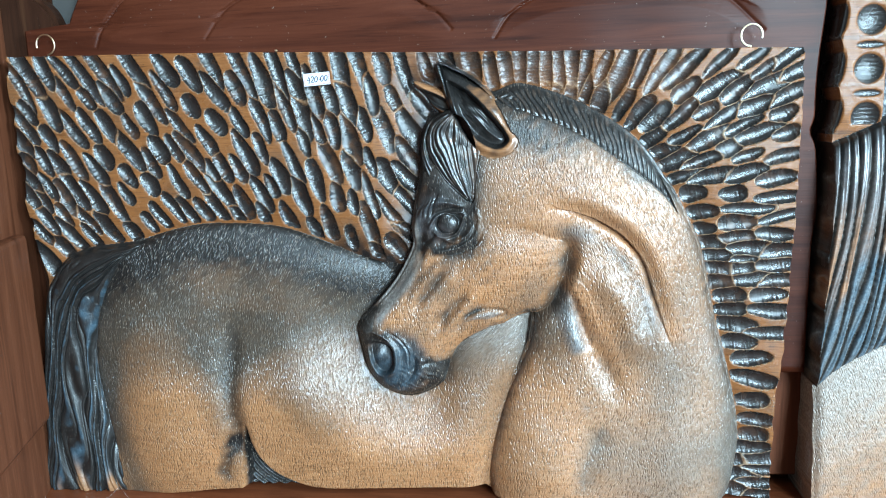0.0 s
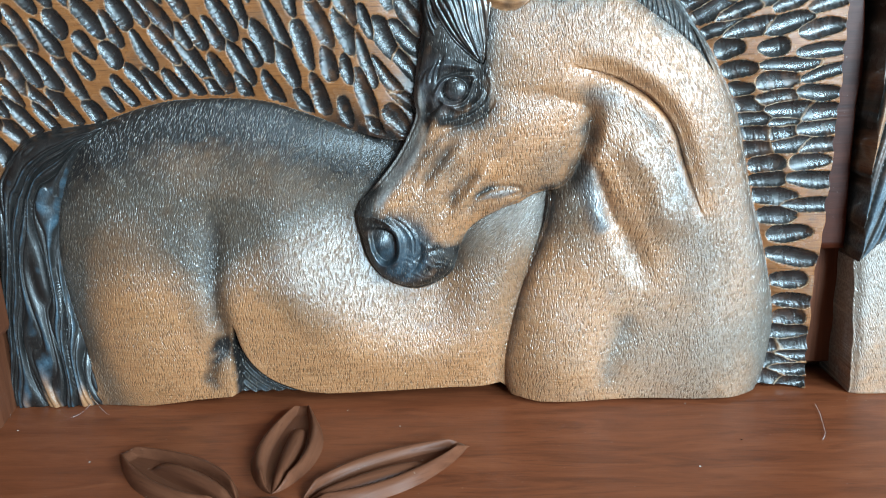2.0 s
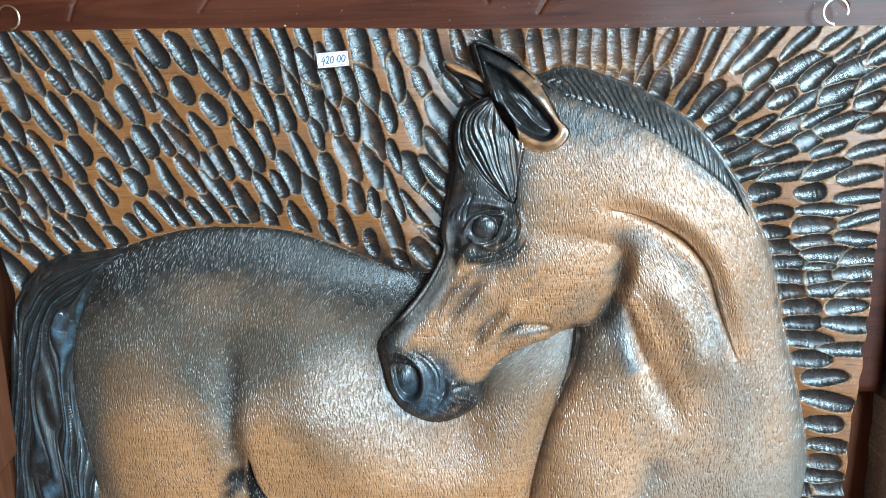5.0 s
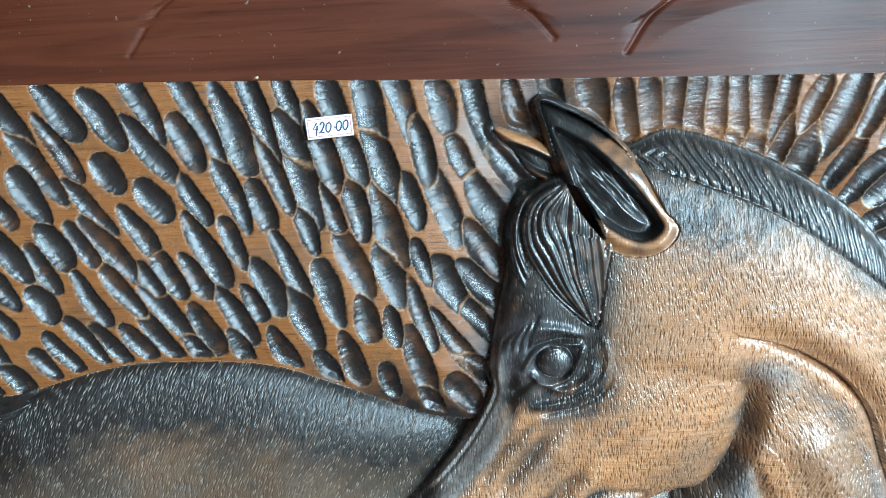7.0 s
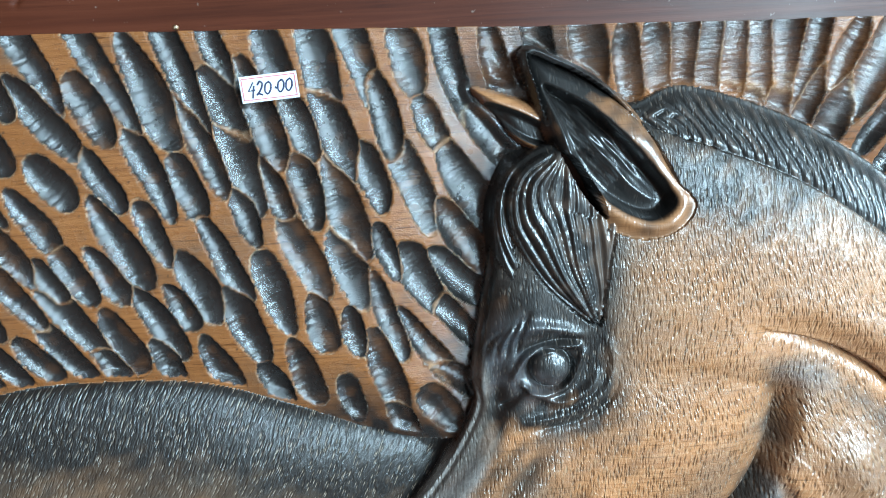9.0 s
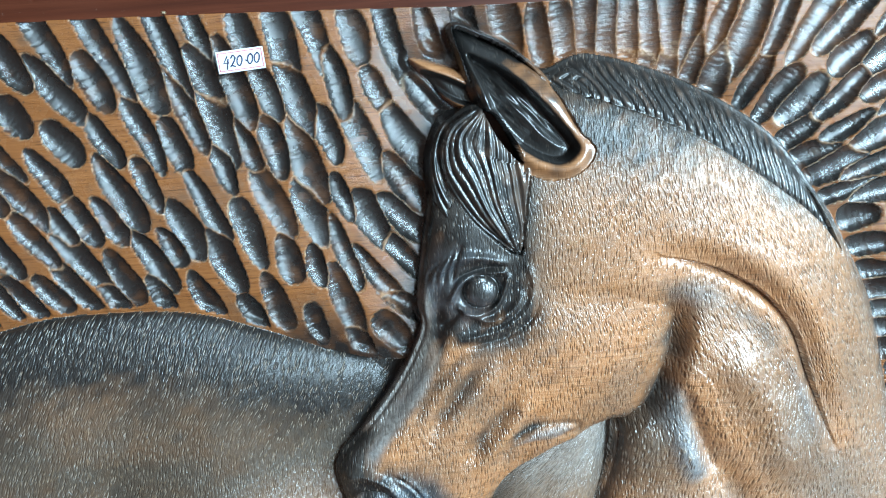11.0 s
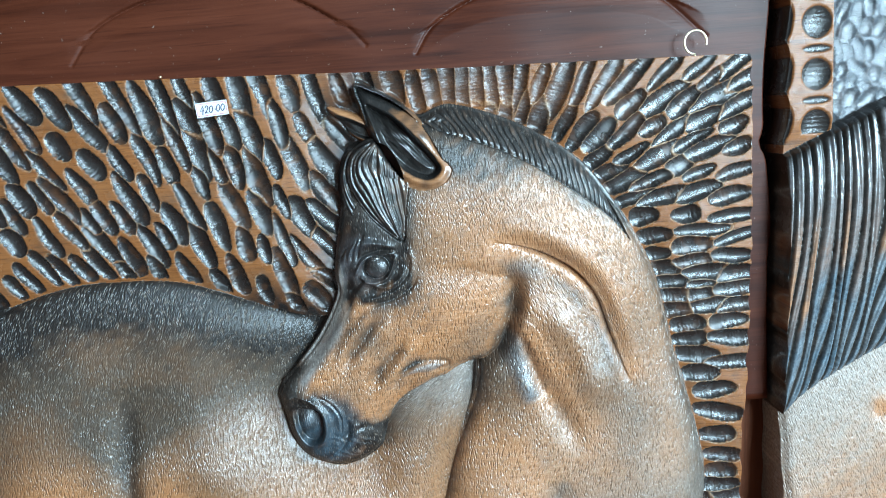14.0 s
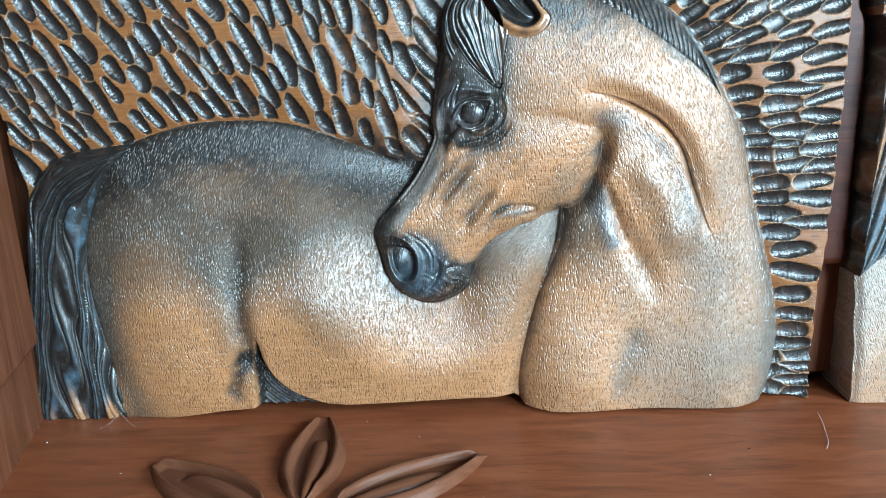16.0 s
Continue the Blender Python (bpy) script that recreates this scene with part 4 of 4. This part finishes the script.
furry = np.where(np.isin(which, [names.index(q) for q in ("body", "neck", "head")]), 1.0, np.select([which == names.index("mane"), which == names.index("lock")], [0.35, 0.2], 0.12))
furry *= 1 - 0.75 * np.clip(1.2 * fd.blob((-30, 150), 34, 32) + 1.4 * fd.blob((16, 302), 36, 40) + fd.stroke(FACE_EDGE, 6, 0.1) + 0.5 * fd.stroke(GROOVE, 7, 0.1), 0, 1)
# lie of the hair: raked on the back, fanned under the jaw, swept on the neck
steps_v = np.arange(-30, 500.0)
rake = np.cumsum(0.06 + 0.40 * ease(steps_v, 120, 240))
hair_x, hair_y = u - np.interp(v, steps_v, rake), v.copy()
hair_x += fan * (124 + 75 * ray - hair_x)
on_body = which == names.index("body")
hair_x = np.where(on_body, hair_x, u + 0.32 * (np.clip(v, 220, 400) - 300) * ease(u, 110, 230) - 0.10 * np.clip(v, 0, 220))
hair_y = np.where(on_body, hair_y, v)
fur = np.stack([hair_x + 2.0 * wavy(u, v, 41, 90), hair_y, 0 * u], -1)

P = np.stack([u / 1000, -w / 1000, SEAT + v / 1000], -1).reshape(ROWS_N, COLS_N, 3)
worn = np.maximum(np.exp(-(((cut - 0.25) / 0.4) ** 2)) * (cut > 0.01), 0.6 * seam) * ease(gap, 4, 9) * (0.55 + 0.45 * ease(u, 60, 250))
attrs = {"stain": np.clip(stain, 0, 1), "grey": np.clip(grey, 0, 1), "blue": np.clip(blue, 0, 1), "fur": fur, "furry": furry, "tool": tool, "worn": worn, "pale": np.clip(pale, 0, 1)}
mask = is_horse.reshape(ROWS_N, COLS_N)
cells = (mask[:-1, :-1].astype(int) + mask[1:, :-1] + mask[:-1, 1:] + mask[1:, 1:]) >= 2

panel = tagged(new("carved_panel"), "carved wooden relief panel of a horse looking back", "wall carving")
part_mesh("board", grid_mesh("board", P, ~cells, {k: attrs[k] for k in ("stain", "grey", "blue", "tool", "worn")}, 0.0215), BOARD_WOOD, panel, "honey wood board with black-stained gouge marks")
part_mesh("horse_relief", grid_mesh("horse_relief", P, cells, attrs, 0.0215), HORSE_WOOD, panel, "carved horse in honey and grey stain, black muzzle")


# ---- the second carved panel, beside the first ----
ROWS_N, COLS_N = 560, 300
vv = np.linspace(0.5, 590, ROWS_N)[:, None] * np.ones(COLS_N)
scallop = np.where(vv > 372, 5.0 * np.abs(np.sin((vv - 372) / 43 * np.pi)) ** 0.7 - 1, 0)
lft = 384.5 + 5.5 * ease(vv, 60, 330) - 1.0 * ease(60 - vv, 0, 60) + scallop + 0.5 * np.sin(vv / 7)
uu = lft + (652 - lft) * np.linspace(0, 1, COLS_N)[None]
fd = Field(uu, vv)
fd.cell = 265 * 590 / fd.u.size
u, v = fd.u, fd.v
top_l, low_l = spline(P2_MANE_TOP + [(660, 452)], 8), spline(P2_MANE_LOW + [(660, 300)], 8)
v_top, v_low = np.interp(u, top_l[:, 0], top_l[:, 1]), np.interp(u, low_l[:, 0], low_l[:, 1])
t_m = np.clip((v_top - v) / (v_top - v_low), 0, 1)
# long locks of mane
root = u + 34 * t_m**2.6 + 2 * np.sin(t_m * 5 + u / 23)
root = root + 2.2 * np.sin(u / 9.0 + 2 * t_m) + 1.4 * np.sin(u / 4.1 + 1.5 * t_m)
ph = root / 8.8 + 0.12 * wavy(root, 0.2 * v, 63, 40)
ridge = np.abs(np.sin(np.pi * ph)) ** 0.50
nth = np.floor(ph)
chance = np.mod(np.sin(nth * 12.9898) * 43758.5453, 1.0)
chance_b = np.mod(np.sin(nth * 78.233 + 4) * 12543.123, 1.0)
sub = np.abs(np.sin(np.pi * (ph * 2.0 + 0.25 * np.sin(t_m * 7 + 9 * chance))))
in_m = ease(v_top - v, -1, 5) * ease(v - v_low, -2, 10)
h_mane = -14 + 15 * np.sqrt(np.clip(1 - (1 - np.clip((v_top - v) / 65, 0, 1)) ** 2, 0, 1)) + 6.0 * (ridge - 0.5) * (0.7 + 0.6 * chance_b) + 1.6 * sub**0.6
h_flesh = -6 + 15 * np.clip((v_low - v) / 95, 0, 1) ** 0.9 - 1.7 * fd.stroke(P2_FOLDS[:4], 9, 0.3) - 1.5 * fd.stroke(P2_FOLDS[4:], 8, 0.3) + 1.2 * fd.stroke([(p[0] + 9, p[1] + 9) for p in P2_FOLDS[:4]], 9, 0.3)
h_flesh -= 3.5 * np.exp(-(np.clip(u - lft.ravel(), 0, 99) / 5) ** 2)
is_m = (v < v_top) & (v > v_low)
is_f = v <= v_low
# frame strip with large scoops, and a stippled ground
strip = (u < 434) & ~is_m & ~is_f
edge = u - lft.ravel()
row = np.mod(v - 372 + 3, 43.0)
oval = ((u - 417) / 14.0) ** 2 + ((row - 16) / 14.5) ** 2
slit = ((u - 417) / 13.0) ** 2 + ((row - 37) / 3.6) ** 2
nib = (edge / 4.0) ** 2 + ((row - 16) / 19.0) ** 2
scoop = np.maximum((5.0 + 0.25 * np.sin(v * 1.7)) * np.clip(1 - oval, 0, 1) ** 0.9, 2.4 * np.clip(1 - slit, 0, 1) ** 0.5) * (v > 378)
scoop = np.maximum(scoop, 3 * np.clip(1 - nib, 0, 1))
h_strip = -6.0 - scoop - 12 * ease(u, 431, 434.5) - 6 * ease(392 - v, 0, 30)
ang = np.full(u.size, radians(78)) + 0.5 * wavy(u, v, 51, 60)
sti, tool, _ = gouges(fd, (u > 434) & (v > v_top - 4), ang, 13, 20, 52, (0.6, 0.55), 2.2)
h_gr = -21 - sti
w = np.select([is_f, is_m, strip], [h_flesh, h_mane, h_strip], h_gr)
w = np.where(is_m, np.minimum(h_mane, h_mane * in_m + (1 - in_m) * np.where(v > (v_top + v_low) / 2, np.where(u < 434, -14, -20), 1)), w)
rub = wavy(u, v, 61, 14)
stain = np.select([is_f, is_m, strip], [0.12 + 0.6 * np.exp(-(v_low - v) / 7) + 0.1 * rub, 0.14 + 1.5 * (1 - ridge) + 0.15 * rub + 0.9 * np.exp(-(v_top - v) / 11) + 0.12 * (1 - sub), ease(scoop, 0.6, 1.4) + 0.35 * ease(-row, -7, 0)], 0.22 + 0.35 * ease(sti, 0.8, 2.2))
low_end = 0.52 + 0.22 * chance + 0.14 * ease(u, 420, 385)
tan = ease(t_m, 0.22, 0.42) * ease(low_end - t_m, 0, 0.05) * np.where(chance_b > 0.3 + 0.45 * ease(u, 430, 520), 0.75, 0.15)
deep_blue = ease(t_m - low_end, -0.02, 0.06)
blue = np.select([is_f, is_m, strip], [0.12 * ease(v_low - v, 60, 0), 0.62 - 0.57 * tan + 0.38 * deep_blue, 0.4 * ease(scoop, 2, 4)], 0.7)
grey = np.select([is_f, is_m, strip], [0.10 - 0.10 * ease(100 - v, 0, 70) - 0.5 * fd.stroke([(p[0] + 8, p[1] + 8) for p in P2_FOLDS[:4]], 12, 0.2) + 0.18 + 0.05 * rub + 0.4 * ease(v_low - v, 80, 10), 0.55 - 0.45 * tan, 0.1], 0.45)
fur = np.stack([u + 0.25 * v, v, 0 * u], -1)
furry = np.where(is_f, 0.75, 0.06)
P = np.stack([u / 1000, -w / 1000, SEAT + v / 1000], -1).reshape(ROWS_N, COLS_N, 3)
# pale: light tone of the flesh; on the mane locks, painted sheen
attrs = {"stain": np.clip(stain, 0, 1), "grey": np.clip(grey, 0, 1), "blue": np.clip(blue, 0, 1), "fur": fur, "furry": furry, "tool": np.where((sti > 0)[:, None], tool, np.stack([v, u, 0 * u], -1)), "pale": np.where(is_f, 0.5 * ease(v_low - v, 170, 5) + 0.30 + 0.06 * rub - 0.8 * fd.stroke([(p[0] + 4, p[1] + 2) for p in P2_FOLDS[:4]], 10, 0.2) - 0.5 * fd.stroke(P2_FOLDS[4:], 8, 0.2), np.where(is_m, (0.18 + 0.12 * deep_blue * chance) * ease(t_m, 0.02, 0.15), 0)), "worn": np.exp(-(((sti - 0.3) / 0.4) ** 2)) * (sti > 0.01) * 0.2}
mask = (is_m | is_f).reshape(ROWS_N, COLS_N)
cells = (mask[:-1, :-1].astype(int) + mask[1:, :-1] + mask[:-1, 1:] + mask[1:, 1:]) >= 2
second = tagged(new("carved_panel"), "thick carved panel of a horse neck with long slate mane", "wall carving")
# side faces coloured black (1.0): the shade in the gap between panels, painted
part_mesh("board", grid_mesh("second_board", P, ~cells, {k: attrs[k] for k in ("stain", "grey", "blue", "tool", "worn")}, 0.058, 1.0), BOARD_WOOD, second, "honey frame strip with scoops and stippled ground")
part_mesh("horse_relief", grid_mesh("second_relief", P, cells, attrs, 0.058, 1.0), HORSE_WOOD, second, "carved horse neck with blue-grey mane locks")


def wire(name, pts, radius, parent, mat, label=""):
    """A bent round wire through the points."""
    cu = bpy.data.curves.new(name, "CURVE")
    cu.dimensions, cu.bevel_depth, cu.bevel_resolution, cu.use_fill_caps = "3D", radius, 3, True
    sp = cu.splines.new("POLY")
    sp.points.add(len(pts) - 1)
    for q, p in zip(sp.points, pts):
        q.co = (*p, 1)
    tmp = new(name + "_curve", cu)
    me = bpy.data.meshes.new_from_object(tmp)
    bpy.data.objects.remove(tmp)
    smooth(me)
    return part_mesh(name, me, mat, parent, label)


def hook(x, z, lean):
    """An open wire hook screwed into the top edge of the panel."""
    r = 0.0098
    pts = [(x, 0.010, z - 0.008), (x, 0.010, z + 0.001)]
    for i in range(22):
        a = radians(-75 + i * 13.0)
        pts.append((x + r * math.cos(a) * lean * 0.95, 0.009 - 0.002 * i / 22, z + 0.0105 + r * math.sin(a)))
    wire("screw_hook", pts, 0.00085, panel, BRASS, "open pale brass wire hook")


hook(-0.378, SEAT + 0.4715, 1)
hook(0.3135, SEAT + 0.4515, -1)

label = tagged(new("price_label"), "small white paper price label with handwritten figures")
label.parent = panel
me_x, me_z, tilt = -0.0955, SEAT + 0.437, 3.5
label.matrix_basis = Matrix.Translation((me_x, -0.0014, me_z)) @ Matrix.Rotation(radians(-tilt), 4, "Y")
bm = bmesh.new()
block(bm, (-0.0132, -0.0002, -0.0060), (0.0132, 0.0002, 0.0060), 0)
part("paper", bm, PAPER, label)
for name, lo, hi in (("border", (-0.0122, -0.00045, 0.0046), (0.0122, -0.0002, 0.0050)), ("border", (-0.0122, -0.00045, -0.0050), (0.0122, -0.0002, -0.0046)),
                     ("border", (-0.0124, -0.00045, -0.0050), (-0.0120, -0.0002, 0.0050)), ("border", (0.0120, -0.00045, -0.0050), (0.0124, -0.0002, 0.0050))):
    bm = bmesh.new()
    block(bm, lo, hi, 0)
    part(name, bm, RED_INK, label)
# the price, written by hand with a pen: 420.00
GLYPHS = {"4": [[(0.55, 1.0), (0.1, 0.4), (0.75, 0.42)], [(0.62, 0.75), (0.5, -0.15)]],
          "2": [[(0.15, 0.75), (0.4, 1.0), (0.65, 0.75), (0.4, 0.3), (0.12, 0.05), (0.3, 0.12), (0.7, 0.0)]],
          "0": [[(0.5, 0.9), (0.2, 0.7), (0.15, 0.25), (0.4, 0.02), (0.68, 0.3), (0.7, 0.7), (0.45, 0.92)]],
          ".": [[(0.42, 0.36), (0.5, 0.40)]]}
for i, (ch, step) in enumerate(zip("420.00", (-0.0104, -0.0066, -0.0030, 0.0006, 0.0030, 0.0068))):
    for run in GLYPHS[ch]:
        line = spline(run, 6) if len(run) > 3 else np.array(run)
        wire("figure", [(step + 0.0048 * x + 0.0008 * y, -0.00024, -0.0032 + 0.0062 * y + 0.00012 * i) for x, y in line], 0.00040 if ch != "." else 0.0006, label, INK)

# a nail head in the top edge, and a curled thread on the seat
bm = bmesh.new()
bmesh.ops.create_uvsphere(bm, u_segments=14, v_segments=8, radius=0.0016, matrix=Matrix.Translation((-0.136, 0.004, SEAT + 0.466)) @ Matrix.Diagonal((1, 1, 0.8, 1)))
part("nail", bm, BRASS, panel, "small bright nail head")
pts = [(x, y, SEAT + 0.0012) for x, y in spline([(0.344, -0.028), (0.341, -0.045), (0.336, -0.063), (0.330, -0.083), (0.323, -0.095)], 5)]
thread = tagged(new("thread"), "thin pale curled thread lying on the seat", "thread")
wire("strand", pts, 0.00013, thread, PAPER)
for x, y, dx, dy in ((-0.431, -0.012, 0.012, 0.016), (-0.340, -0.018, -0.016, -0.012), (-0.338, -0.016, 0.018, -0.010)):
    web = tagged(new("cobweb_strand"), "fine pale cobweb strand at the foot of the panel", "cobweb", "cobweb strands")
    wire("strand", [(x + dx * q / 6, y - abs(dy) * q / 6, SEAT + 0.010 * (1 - q / 6) ** 2 + 0.0006) for q in range(7)], 0.00007, web, PAPER)
# crumbs of wood on the seat
rs = np.random.RandomState(8)
for x, y in ((-0.395, -0.055), (-0.293, -0.114), (-0.086, -0.025), (-0.032, -0.058), (-0.043, -0.112), (0.230, -0.022), (0.259, -0.091), (0.214, -0.132), (0.030, -0.096), (0.023, -0.098), (-0.035, -0.131)):
    bm = bmesh.new()
    bmesh.ops.create_icosphere(bm, subdivisions=1, radius=1.0)
    r = rs.uniform(0.0004, 0.0008)
    for vert in bm.verts:
        vert.co = Vector((vert.co.x * r * 1.3, vert.co.y * r, vert.co.z * r * 0.6)) * rs.uniform(0.75, 1.2)
    bmesh.ops.translate(bm, vec=(x, y, SEAT + 0.0005), verts=bm.verts)
    dark = x in (0.030, 0.023, 0.259)
    tagged(part("wood_crumb", bm, DARK_WOOD if dark else GREY_PAINT, None), "tiny dark wood crumb lying on the seat" if dark else "tiny pale wood crumb lying on the seat", "crumb", "crumbs on the seat")
